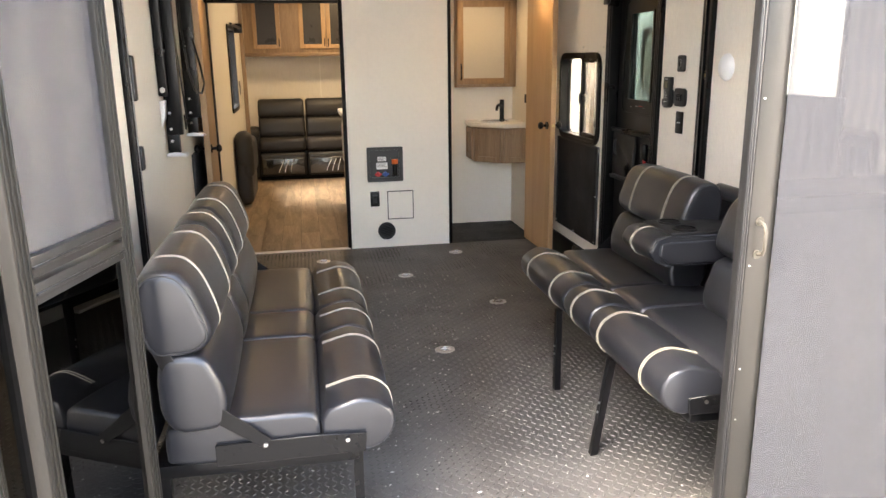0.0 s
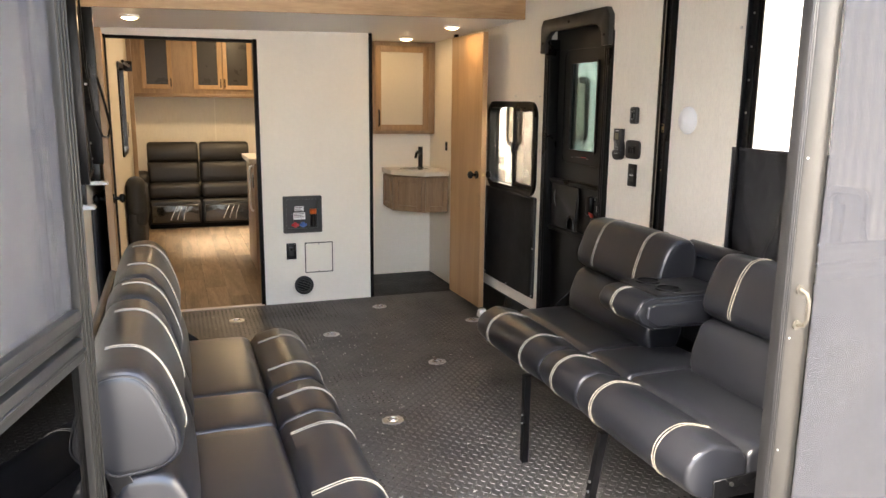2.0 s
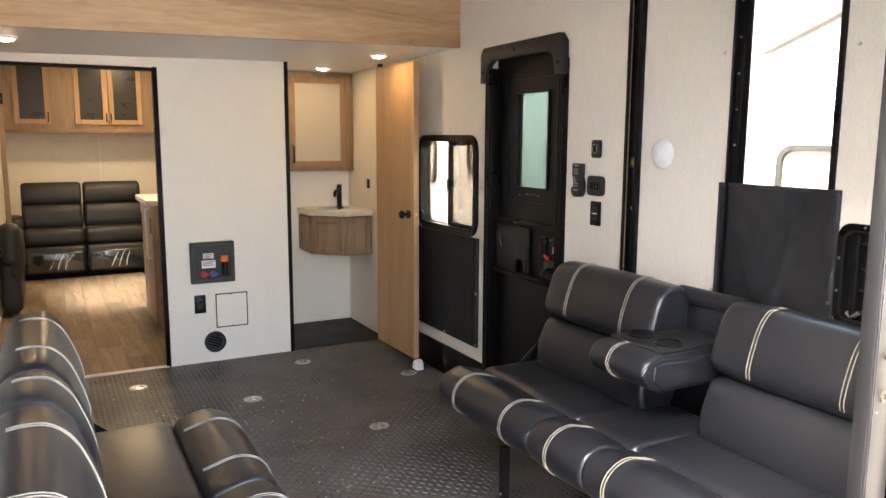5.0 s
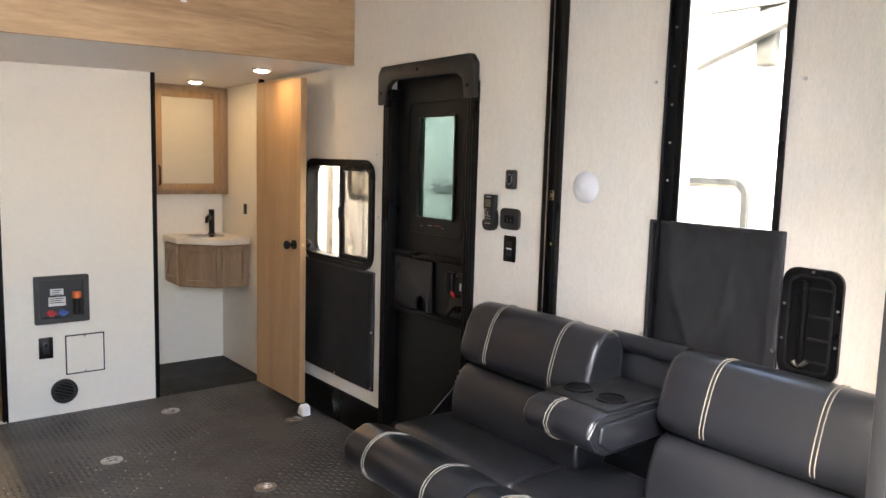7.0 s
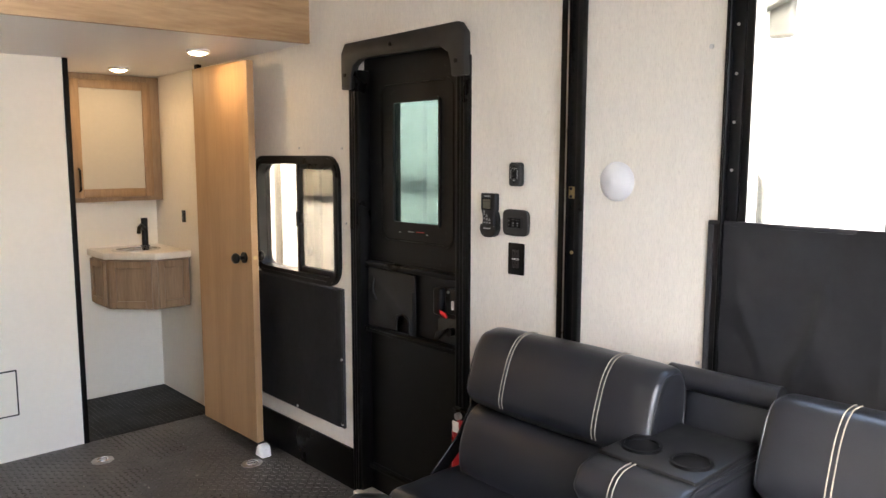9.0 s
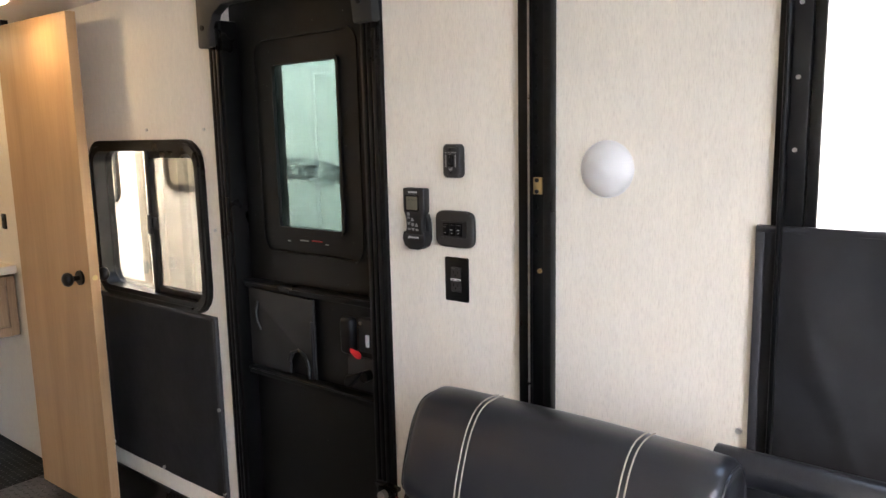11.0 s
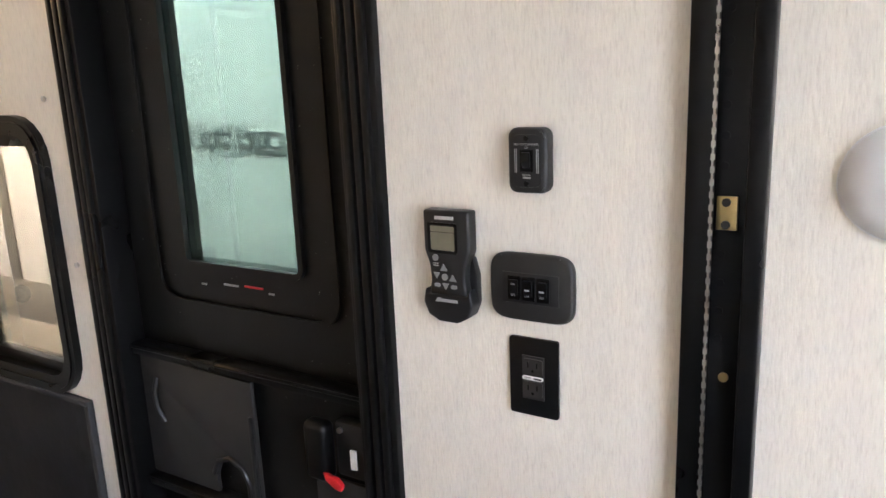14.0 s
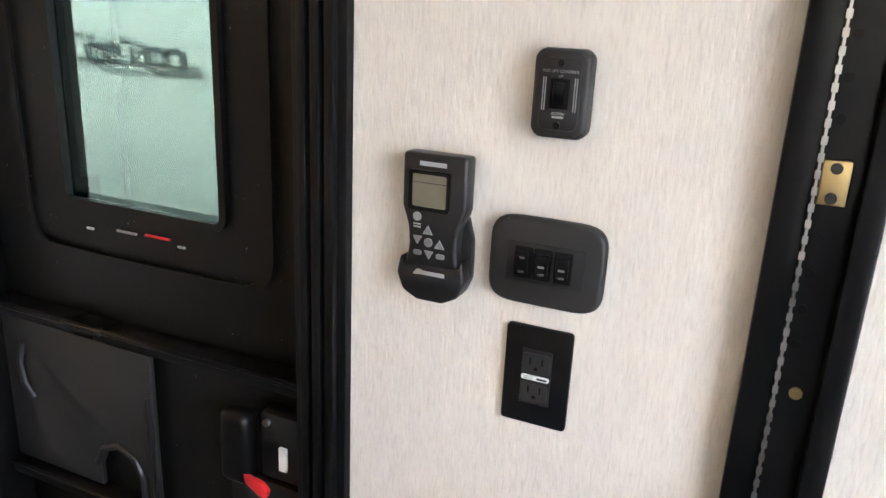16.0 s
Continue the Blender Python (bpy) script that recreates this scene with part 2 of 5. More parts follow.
LCD = material("lcd_glass", (0.17, 0.155, 0.11), 0.15)
GLASS = glass("clear_glass", (0.93, 0.96, 0.95))
GLASS_GREEN = glass("green_tint_glass", (0.150, 0.188, 0.182), gloss=0.012)
GLASS_AMBER = glass("bronze_tint_glass", (0.30, 0.286, 0.26))
GLASS_PALE = glass("pale_tint_glass", (0.50, 0.485, 0.45))
GLASS_DARK = glass("dark_tint_glass", (0.045, 0.055, 0.06), gloss=0.09)
FROST = material("smoked_glass", (0.035, 0.032, 0.03), 0.3, vary=0.1, spec=0.25)
MESH = screen_mesh("screen_mesh", (0.066, 0.066, 0.070), 0.72)
FILM = material("plastic_wrap", (0.018, 0.018, 0.018), 0.10, vary=0.6, scale=12, bump=1.0, bscale=22, spec=1.0)
PUCK = emitter("puck_glow", (1.0, 0.74, 0.42), 3.0)
# Beige awning metal with its shade put into the colour, hence so dark.
ARM_BEIGE_SHADED = material("awning_beige_shaded", (0.05, 0.045, 0.037), 0.5, vary=0.06, scale=3)
CHIP = material("pale_debris", (0.46, 0.44, 0.41), 0.7, vary=0.2, scale=50)
CONCRETE = material("concrete", (0.30, 0.295, 0.29), 0.85, vary=0.15, scale=1.5, bump=0.2, bscale=60)
DECK = material("ramp_deck", (0.10, 0.10, 0.10), 0.8, vary=0.3, scale=3, bump=0.3, bscale=90)
TRAILER_WHITE = material("trailer_white", (0.82, 0.81, 0.79), 0.35, vary=0.03, scale=1)
# Pale uneven grey paints the reflections into the neighbour's window panes.
TRAILER_GLASS_SHEEN = material("trailer_glass_painted_sheen", (0.30, 0.28, 0.23), 0.12, vary=0.55, scale=7, bscale=18)
TRIM_GREY = material("trailer_trim_grey", (0.22, 0.21, 0.19), 0.45, vary=0.08, scale=3)
TRAILER_BEIGE = material("trailer_beige", (0.55, 0.49, 0.40), 0.4, vary=0.05, scale=1)

# ---- mesh tools ----
ORIGIN = {}


def bm_box(lo, hi, bevel=0.0, seg=2, bm=None):
    bm = bm or bmesh.new()
    c = [(lo[i] + hi[i]) / 2 for i in range(3)]
    s = [abs(hi[i] - lo[i]) for i in range(3)]
    r = bmesh.ops.create_cube(bm, size=1.0, matrix=Matrix.LocRotScale(c, None, s))
    if bevel:
        es = list({e for v in r["verts"] for e in v.link_edges})
        bmesh.ops.bevel(bm, geom=es, offset=min(bevel, min(s) * 0.49), segments=seg, profile=0.5, affect='EDGES')
    return bm


def bm_prism(poly, axis, a, b, bevel=0.0, seg=3, bm=None):
    """poly: 2D points in the plane of the other two axes (in x, y, z order), drawn from a to b along axis."""
    bm = bm or bmesh.new()

    def p3(p, d):
        v = list(p)
        v.insert("xyz".index(axis), d)
        return v
    va = [bm.verts.new(p3(p, a)) for p in poly]
    vb = [bm.verts.new(p3(p, b)) for p in poly]
    k = len(poly)
    fs = [bm.faces.new(va), bm.faces.new(vb[::-1])]
    for i in range(k):
        fs.append(bm.faces.new((va[(i + 1) % k], va[i], vb[i], vb[(i + 1) % k])))
    bmesh.ops.recalc_face_normals(bm, faces=fs)
    if bevel:
        es = list({e for f in fs for e in f.edges})
        bmesh.ops.bevel(bm, geom=es, offset=bevel, segments=seg, profile=0.5, affect='EDGES')
    return bm


def bm_cyl(p, q, r, sides=20, r2=None, bm=None):
    bm = bm or bmesh.new()
    p, q = Vector(p), Vector(q)
    d = q - p
    m = Matrix.Translation((p + q) / 2) @ d.to_track_quat('Z', 'Y').to_matrix().to_4x4()
    bmesh.ops.create_cone(bm, cap_ends=True, segments=sides, radius1=r, radius2=r if r2 is None else r2, depth=d.length, matrix=m)
    return bm


def bm_tube(pts, r, sides=8, bm=None):
    """A round tube along a polyline."""
    bm = bm or bmesh.new()
    pts = [Vector(p) for p in pts]
    rings = []
    up = None
    for i, p in enumerate(pts):
        d = (pts[min(i + 1, len(pts) - 1)] - pts[max(i - 1, 0)]).normalized()
        if up is None:
            up = d.orthogonal().normalized()
        up = (up - d * up.dot(d)).normalized()
        s = d.cross(up)
        rings.append([bm.verts.new(p + (up * math.cos(2 * math.pi * k / sides) + s * math.sin(2 * math.pi * k / sides)) * r) for k in range(sides)])
    for a, b in zip(rings, rings[1:]):
        for k in range(sides):
            bm.faces.new((a[k], a[(k + 1) % sides], b[(k + 1) % sides], b[k]))
    bm.faces.new(rings[0][::-1])
    bm.faces.new(rings[-1])
    return bm


def round_rect(u0, v0, u1, v1, r, n=5):
    out = []
    for cu, cv, a0 in ((u1 - r, v1 - r, 0), (u0 + r, v1 - r, 90), (u0 + r, v0 + r, 180), (u1 - r, v0 + r, 270)):
        for i in range(n + 1):
            a = radians(a0 + 90 * i / n)
            out.append((cu + r * math.cos(a), cv + r * math.sin(a)))
    return out


def bm_ring(outer, inner, axis, a, b, bm=None):
    """A frame between two outlines of as many points each, from a to b along axis."""
    bm = bm or bmesh.new()

    def p3(p, d):
        v = list(p)
        v.insert("xyz".index(axis), d)
        return v
    L = [[bm.verts.new(p3(p, d)) for p in o] for o, d in ((outer, a), (inner, a), (inner, b), (outer, b))]
    k = len(outer)
    fs = []
    for i in range(k):
        j = (i + 1) % k
        for s in range(4):
            A, B = L[s], L[(s + 1) % 4]
            fs.append(bm.faces.new((A[i], A[j], B[j], B[i])))
    bmesh.ops.recalc_face_normals(bm, faces=fs)
    return bm


def part(name, bm, mat, parent=None, label="", smooth=True):
    """Links a bmesh, given in world places, as one mesh object under parent."""
    o = ORIGIN.get(parent, Vector((0, 0, 0))) if parent else Vector((0, 0, 0))
    me = bpy.data.meshes.new(name)
    bm.normal_update()
    if parent:
        bmesh.ops.translate(bm, verts=bm.verts, vec=-o)
    bm.to_mesh(me)
    bm.free()
    me.materials.append(mat)
    if smooth and len(me.polygons):
        me.polygons.foreach_set("use_smooth", [True] * len(me.polygons))
        me.set_sharp_from_angle(angle=radians(38))
    ob = new(name, me)
    ob.parent = parent
    ORIGIN[ob] = o.copy()
    if label:
        tagged(ob, label)
    return ob


def thing(name, at, label, category, group="", kind=""):
    e = new(name)
    e.location = at
    e.empty_display_size = 0.05
    ORIGIN[e] = Vector(at)
    return tagged(e, label, category, group, kind)


def structure(name, bm, mat, label, category, smooth=False):
    return tagged(part(name, bm, mat, None, smooth=smooth), label, category, kind="structure")


def bm_wall(axis, d0, d1, u0, u1, z0, z1, holes=()):
    """A wall across axis from d0 to d1 thick, with rectangular holes (u0, z0, u1, z1) through it."""
    bm = bmesh.new()
    us = sorted({u0, u1, *[h[0] for h in holes], *[h[2] for h in holes]})
    zs = sorted({z0, z1, *[h[1] for h in holes], *[h[3] for h in holes]})

    def solid(i, j):
        if not (0 <= i < len(us) - 1 and 0 <= j < len(zs) - 1):
            return False
        c, z = (us[i] + us[i + 1]) / 2, (zs[j] + zs[j + 1]) / 2
        return not any(h[0] < c < h[2] and h[1] < z < h[3] for h in holes)

    def v(d, u, z):
        return bm.verts.new((d, u, z) if axis == 'x' else (u, d, z))
    for i in range(len(us) - 1):
        for j in range(len(zs) - 1):
            if not solid(i, j):
                continue
            a, b, c, d = us[i], us[i + 1], zs[j], zs[j + 1]
            bm.faces.new((v(d0, a, c), v(d0, b, c), v(d0, b, d), v(d0, a, d)))
            bm.faces.new((v(d1, a, c), v(d1, a, d), v(d1, b, d), v(d1, b, c)))
            for di, dj, p, q in ((-1, 0, (a, c), (a, d)), (1, 0, (b, c), (b, d)), (0, -1, (a, c), (b, c)), (0, 1, (a, d), (b, d))):
                if not solid(i + di, j + dj):
                    bm.faces.new((v(d0, *p), v(d0, *q), v(d1, *q), v(d1, *p)))
    bmesh.ops.remove_doubles(bm, verts=bm.verts, dist=0.0002)
    bmesh.ops.recalc_face_normals(bm, faces=bm.faces)
    return bm


def text(name, body, size, m, mat, parent, align='CENTER'):
    """Flat lettering in the built-in font, turned into a mesh."""
    cu = bpy.data.curves.new(name, 'FONT')
    cu.body, cu.size, cu.align_x, cu.align_y, cu.extrude = body, size, align, 'CENTER', 0.0001
    tmp = bpy.data.objects.new(name, cu)
    me = bpy.data.meshes.new_from_object(tmp)
    bpy.data.objects.remove(tmp)
    bm = bmesh.new()
    bm.from_mesh(me)
    bmesh.ops.transform(bm, matrix=m, verts=bm.verts)
    return part(name, bm, mat, parent, smooth=False)


# ---- plan ----
RW, LW, FW, RB = 1.825, -0.66, 5.867, 6.58
REAR, FRONT, TOP = 1.70, 10.25, 2.65


def soffit_z(x, y):
    return 1.925 + 0.018 * (x - 0.65) - 0.012 * (y - 4.805)


GARAGE = structure("floor", bm_box((LW - 0.05, REAR, -0.06), (RW + 0.05, RB + 0.02, 0.0)), RUBBER, "black rubber diamond tread garage floor, dusty", "floor")
structure("wall_right", bm_wall('x', RW, RW + 0.05, REAR, RB + 0.05, 0, TOP, [(3.825, 0.0, 4.48, 1.86), (4.615, 0.92, 5.28, 1.425), (2.492, 0.95, 2.812, 2.25)]), WALL, "cream linen-textured vinyl trailer side wall", "wall")
structure("wall_left", bm_wall('x', LW - 0.05, LW, REAR, FRONT, 0, TOP, [(8.0, 0.95, 8.7, 1.75)]), WALL, "cream linen-textured vinyl trailer side wall", "wall")
structure("wall_far", bm_wall('y', FW, FW + 0.04, LW, 1.135, 0, soffit_z(0.3, FW) + 0.06, [(-0.60, 0.0, 0.335, 1.835)]), WALL_WHITE, "off-white partition wall with a doorway", "wall")
structure("wall_recess_back", bm_wall('y', RB, RB + 0.04, 1.095, RW, 0, 2.0), WALL_WHITE, "off-white back wall of the wash corner", "wall")
structure("wall_recess_side", bm_wall('x', 1.095, 1.135, FW + 0.04, RB, 0, 2.0), WALL_WHITE, "off-white side wall of the wash corner", "wall")
structure("ceiling", bm_box((LW - 0.05, REAR, TOP), (RW + 0.05, FRONT + 0.05, TOP + 0.05)), SOFFIT, "white trailer ceiling panel", "ceiling")
bm = bmesh.new()
ct = [(LW, 4.83), (RW, 4.83), (RW, RB + 0.04), (LW, RB + 0.04)]
va = [bm.verts.new((x, y, soffit_z(x, y))) for x, y in ct]
vb = [bm.verts.new((x, y, soffit_z(x, y) + 0.05)) for x, y in ct]
bm.faces.new(va[::-1])
bm.faces.new(vb)
for i in range(4):
    bm.faces.new((va[i], va[(i + 1) % 4], vb[(i + 1) % 4], vb[i]))
structure("ceiling_soffit", bm, SOFFIT, "white underside of the raised loft", "ceiling")
bm = bmesh.new()
pz = lambda x: soffit_z(x, 4.805) - 0.004
va = [bm.verts.new(p) for p in ((LW, 4.805, pz(LW)), (RW, 4.805, pz(RW)), (RW, 4.805, 2.42), (LW, 4.805, 2.42))]
vb = [bm.verts.new((v.co.x, 4.829, v.co.z)) for v in va]
bm.faces.new(va)
bm.faces.new(vb[::-1])
for i in range(4):
    bm.faces.new((va[(i + 1) % 4], va[i], vb[i], vb[(i + 1) % 4]))
structure("trim_loft_fascia", bm, OAK, "oak-grained fascia board along the loft edge", "fascia")
# front room shell
structure("wall_front_end", bm_wall('y', FRONT, FRONT + 0.05, LW, 2.2, 0, TOP), WALL, "cream end wall of the front room", "wall")
structure("wall_front_right", bm_wall('x', 2.15, 2.2, RB + 0.04, FRONT, 0, TOP), WALL, "cream side wall of the front room", "wall")
structure("wall_front_return", bm_wall('y', RB + 0.041, RB + 0.08, 1.095, 2.2, 0, TOP), WALL, "cream return wall of the front room", "wall")
structure("ceiling_front", bm_box((LW, RB + 0.09, 2.28), (2.15, FRONT, 2.33)), SOFFIT, "white ceiling of the front room", "ceiling")
floor2 = structure("floor_front", bm_box((LW, FW + 0.005, -0.05), (2.15, FRONT, 0.002)), BLACK_MATTE, "brown wood-look vinyl plank floor", "floor")
structure("trim_threshold", bm_box((-0.60, FW - 0.012, 0.001), (0.335, FW + 0.03, 0.009), 0.003), STONE, "thin pale threshold strip at the doorway", "threshold")
# dark edge trims
for nm, lo, hi in (("trim_doorway", (0.318, FW - 0.008, 0.0), (0.345, FW + 0.045, 1.85)), ("trim_doorway", (-0.612, FW - 0.008, 0.0), (-0.590, FW + 0.045, 1.85)),
                   ("trim_doorway_head", (-0.59, FW - 0.008, 1.826), (0.318, FW + 0.045, 1.846)), ("trim_partition_edge", (1.118, FW - 0.01, 0.0), (1.142, FW + 0.05, soffit_z(1.13, FW)))):
    structure(nm, bm_box(lo, hi, 0.003), BLACK_MATTE, "dark brown-black vinyl edge trim", "trim", True)
structure("baseboard_right", bm_box((RW - 0.012, 4.508, 0.0), (RW - 0.001, 5.60, 0.185), 0.003), BLACK, "black rubber skirting along the wall", "skirting", True)

# ---- folding sofas ----
SEATS = ((2.045, 2.634), (2.638, 2.909), (2.913, 3.515))
BACKS = ((2.025, 2.608), (2.616, 2.846), (2.854, 3.470))
STITCH_Y = (2.185, 2.53, 2.80, 3.06, 3.378)


def sofa(x_of, y_shift, dz, console, label):
    """A folding sofa; u runs from its wall side to the aisle. x_of(u) gives the world x."""
    s = thing("folding_sofa", (x_of(0.45), 2.73 + y_shift, 0), label, "sofa", "sofas along the side walls")

    def prism(poly, y0, y1, bev, seg=4):
        bm = bmesh.new()
        va = [bm.verts.new((x_of(u), y0 + y_shift, z)) for u, z in poly]
        vb = [bm.verts.new((x_of(u), y1 + y_shift, z)) for u, z in poly]
        k = len(poly)
        fs = [bm.faces.new(va), bm.faces.new(vb[::-1])]
        for i in range(k):
            fs.append(bm.faces.new((va[(i + 1) % k], va[i], vb[i], vb[(i + 1) % k])))
        bmesh.ops.recalc_face_normals(bm, faces=fs)
        es = list({e for f in fs for e in f.edges})
        bmesh.ops.bevel(bm, geom=es, offset=bev, segments=seg, profile=0.5, affect='EDGES')
        return bm

    def rounded(poly, n=3):
        """Cuts a closed outline's corners n times."""
        for _ in range(n):
            cut = []
            for i, (u, z) in enumerate(poly):
                u2, z2 = poly[(i + 1) % len(poly)]
                cut += [(u * 0.78 + u2 * 0.22, z * 0.78 + z2 * 0.22), (u * 0.22 + u2 * 0.78, z * 0.22 + z2 * 0.78)]
            poly = cut
        return poly

    def grown(poly, d):
        """The outline moved out by d."""
        out = []
        for i, (u, z) in enumerate(poly):
            (ua, za), (ub, zb2) = poly[i - 1], poly[(i + 1) % len(poly)]
            k = math.hypot(ub - ua, zb2 - za) or 1.0
            out.append((u + (zb2 - za) / k * d, z - (ub - ua) / k * d))
        return out

    def cushion(poly, y0, y1, r=0.026, puff=0.006, rounds=2, crease=0.0012, tight=1.0):
        """A padded block: soft outline, rounded ends, a slight swell and fine creases."""
        bm = bmesh.new()
        prof = rounded(poly, rounds)
        steps = [(y0 + r * (1 - math.cos(a)), -r * tight * (1 - math.sin(a))) for a in (0.0, 0.35, 0.75, 1.15, 1.5708)]
        for i in range(1, 14):
            f = i / 14
            steps.append((y0 + r + (y1 - y0 - 2 * r) * f, puff * math.sin(math.pi * f) ** 0.6))
        steps += [(y1 - (y - y0), d) for y, d in steps[4::-1]]
        rows = []
        for y, d in steps:
            end = min(y - y0, y1 - y)
            row = []
            for k, (u, z) in enumerate(grown(prof, d)):
                w = crease * (1.0 + 2.2 * math.exp(-end / 0.05)) * noise.noise((u * 22, (y + y_shift) * 9 + x_of(0) * 5, z * 22)) + crease * 1.1 * math.exp(-end / 0.03) * noise.noise((u * 75, x_of(0) * 5, z * 75)) if end > 0.002 else 0.0
                row.append(bm.verts.new((x_of(u + w), y + y_shift, z + w)))
            rows.append(row)
        k = len(prof)
        fs = [bm.faces.new(rows[0]), bm.faces.new(rows[-1][::-1])]
        for ra, rb in zip(rows, rows[1:]):
            for i in range(k):
                fs.append(bm.faces.new((ra[(i + 1) % k], ra[i], rb[i], rb[(i + 1) % k])))
        bmesh.ops.recalc_face_normals(bm, faces=fs)
        return bm

    def rim(poly, first, last, off=0.0065, rounds=2):
        """The stretch of the soft outline between two places, just above the skin."""
        prof = grown(rounded(poly, rounds), off)
        near = lambda p: min(range(len(prof)), key=lambda i: math.hypot(prof[i][0] - p[0], prof[i][1] - p[1]))
        a, b = near(first), near(last)
        return prof[a:b + 1] if a <= b else prof[a:] + prof[:b + 1]

    def cord(pts, y, parent, gap=0.0055):
        bm = bmesh.new()
        for d in (-gap, gap):
            bm_tube([(x_of(u), y + y_shift + d, z) for u, z in pts], 0.0014, 6, bm)
        return part("stitching", bm, THREAD, parent, "cream double stitching")

    def arc(poly, a0, a1, cu, cz, ru, rz, n=12):
        return [(cu + ru * math.cos(radians(a0 + (a1 - a0) * i / n)), cz + rz * math.sin(radians(a0 + (a1 - a0) * i / n))) for i in range(n + 1)]

    for i, (a, b) in enumerate(SEATS):
        seat = cushion([(0.20, 0.384), (0.40, 0.384), (0.598, 0.384), (0.600, 0.43), (0.600, 0.507), (0.50, 0.510), (0.34, 0.510), (0.20, 0.50), (0.20, 0.43)], a, b, 0.016, 0.004, 2)
        part("seat_cushion", seat, VINYL, s)
        roll = ([(0.602, 0.40), (0.602, 0.505)] + arc(None, 100, -100, 0.714, 0.456, 0.090, 0.078, 10) + [(0.64, 0.372)])[::-1]
        rl = part("front_roll", cushion(roll, a, b, 0.020, 0.004, 1, 0.0019, 0.55), VINYL, s, "padded vinyl front roll")
        for y in STITCH_Y:
            if a < y < b:
                cord(rim(roll, (0.775, 0.39), (0.61, 0.515), 0.0055, 1), y, rl)
    part("seat_frame", bm_box((min(x_of(0.16), x_of(0.70)), 2.06 + y_shift, 0.345), (max(x_of(0.16), x_of(0.70)), 3.49 + y_shift, 0.383), 0.004), BLACK, s, "black steel seat frame")
    part("back_board", prism([(0.10, 0.40), (0.16, 0.40), (0.140, 0.82), (0.110, 0.82)], 2.07, 3.46, 0.012, 2), VINYL, s)
    if console:
        part("tray_pan", prism([(0.125, 0.52), (0.175, 0.52), (0.15, 0.86), (0.12, 0.86)], 2.641, 2.906, 0.01, 2), VINYL, s)
        part("top_roll", bm_cyl((x_of(0.15), 2.632 + y_shift, 0.885), (x_of(0.15), 2.912 + y_shift, 0.885), 0.03, 16), VINYL, s)
    zb = -0.016
    low = [(0.17, 0.50), (0.32, 0.505), (0.335, 0.57), (0.325, 0.63), (0.285, 0.72), (0.16, 0.72)]
    up = [(0.135, 0.705), (0.258, 0.712), (0.304, 0.752), (0.293, 0.81), (0.262, 0.895), (0.222, 0.937), (0.148, 0.936), (0.113, 0.885)]
    for i, (a, b) in enumerate(BACKS):
        if i == 1 and console:
            continue
        part("back_cushion", cushion([(u + (0.042 if console else 0.034), z + zb) for u, z in low], a, b, 0.022, 0.006), VINYL, s)
        hu = 0.042 if console else 0.044
        top = [(u + hu, z + zb + 0.004) for u, z in up]
        hd = part("headrest_cushion", cushion(top, a, b, 0.026, 0.006), VINYL, s)
        for ye in (a + 0.0035, b - 0.0035):
            ring = [(x_of(u), ye + y_shift, z) for u, z in grown(rounded(top, 2), -0.013)]
            part("welt", bm_tube(ring + ring[:1], 0.003, 6), VINYL, hd, "vinyl welt piping")
        for y in ((2.165, 2.455), (2.742,), (3.005, 3.318))[i]:
            cord(rim(top, (0.292 + hu, 0.74), (0.155 + hu, 0.938)), y, hd)
    if console:
        arm = part("console", prism([(0.17, 0.655), (0.50, 0.655), (0.55, 0.68), (0.575, 0.72), (0.55, 0.765), (0.50, 0.775), (0.47, 0.772), (0.17, 0.772)], 2.644, 2.904, 0.02), VINYL, s, "folded-down console armrest")
        tray = part("tray", bm_box((x_of(0.485), 2.655 + y_shift, 0.768), (x_of(0.19), 2.893 + y_shift, 0.782), 0.006), BLACK_PLASTIC, arm, "black plastic cup tray")
        cord([(0.47, 0.776), (0.50, 0.778), (0.53, 0.775), (0.552, 0.764), (0.567, 0.746), (0.576, 0.72), (0.567, 0.700), (0.553, 0.680), (0.535, 0.668), (0.52, 0.662)], 2.80, arm)
        for y in (2.712, 2.834):
            m = Matrix.Translation((x_of(0.40), y + y_shift, 0))
            ring = [(0.047 * math.cos(k * math.pi / 14), 0.047 * math.sin(k * math.pi / 14)) for k in range(28)]
            inn = [(p[0] * 0.84, p[1] * 0.84) for p in ring]
            sh = lambda ps: [(x_of(0.40) + p[0], y + y_shift + p[1]) for p in ps]
            part("cup_holder", bm_ring(sh(ring), sh(inn), 'z', 0.782, 0.788), BLACK, arm, "round cup holder rim")
            part("cup_well", bm_cyl((x_of(0.40), y + y_shift, 0.7825), (x_of(0.40), y + y_shift, 0.7835), 0.041, 24), BLACK_MATTE, arm)
        part("side_pad", prism([(0.20, 0.668), (0.49, 0.668), (0.535, 0.70), (0.53, 0.745), (0.49, 0.752), (0.20, 0.752)], 2.634, 2.650, 0.008, 3), VINYL, arm)
        part("piping", bm_tube([(x_of(u), 2.646 + y_shift, z) for u, z in ((0.20, 0.765), (0.50, 0.77), (0.545, 0.755), (0.568, 0.72), (0.545, 0.682), (0.50, 0.662), (0.20, 0.662))], 0.004, 6), VINYL, arm)
        part("hinge_arm", bm_tube([(x_of(0.18), 2.645 + y_shift, 0.70), (x_of(0.18), 2.62 + y_shift, 0.78), (x_of(0.16), 2.62 + y_shift, 0.82)], 0.006), BLACK, arm)
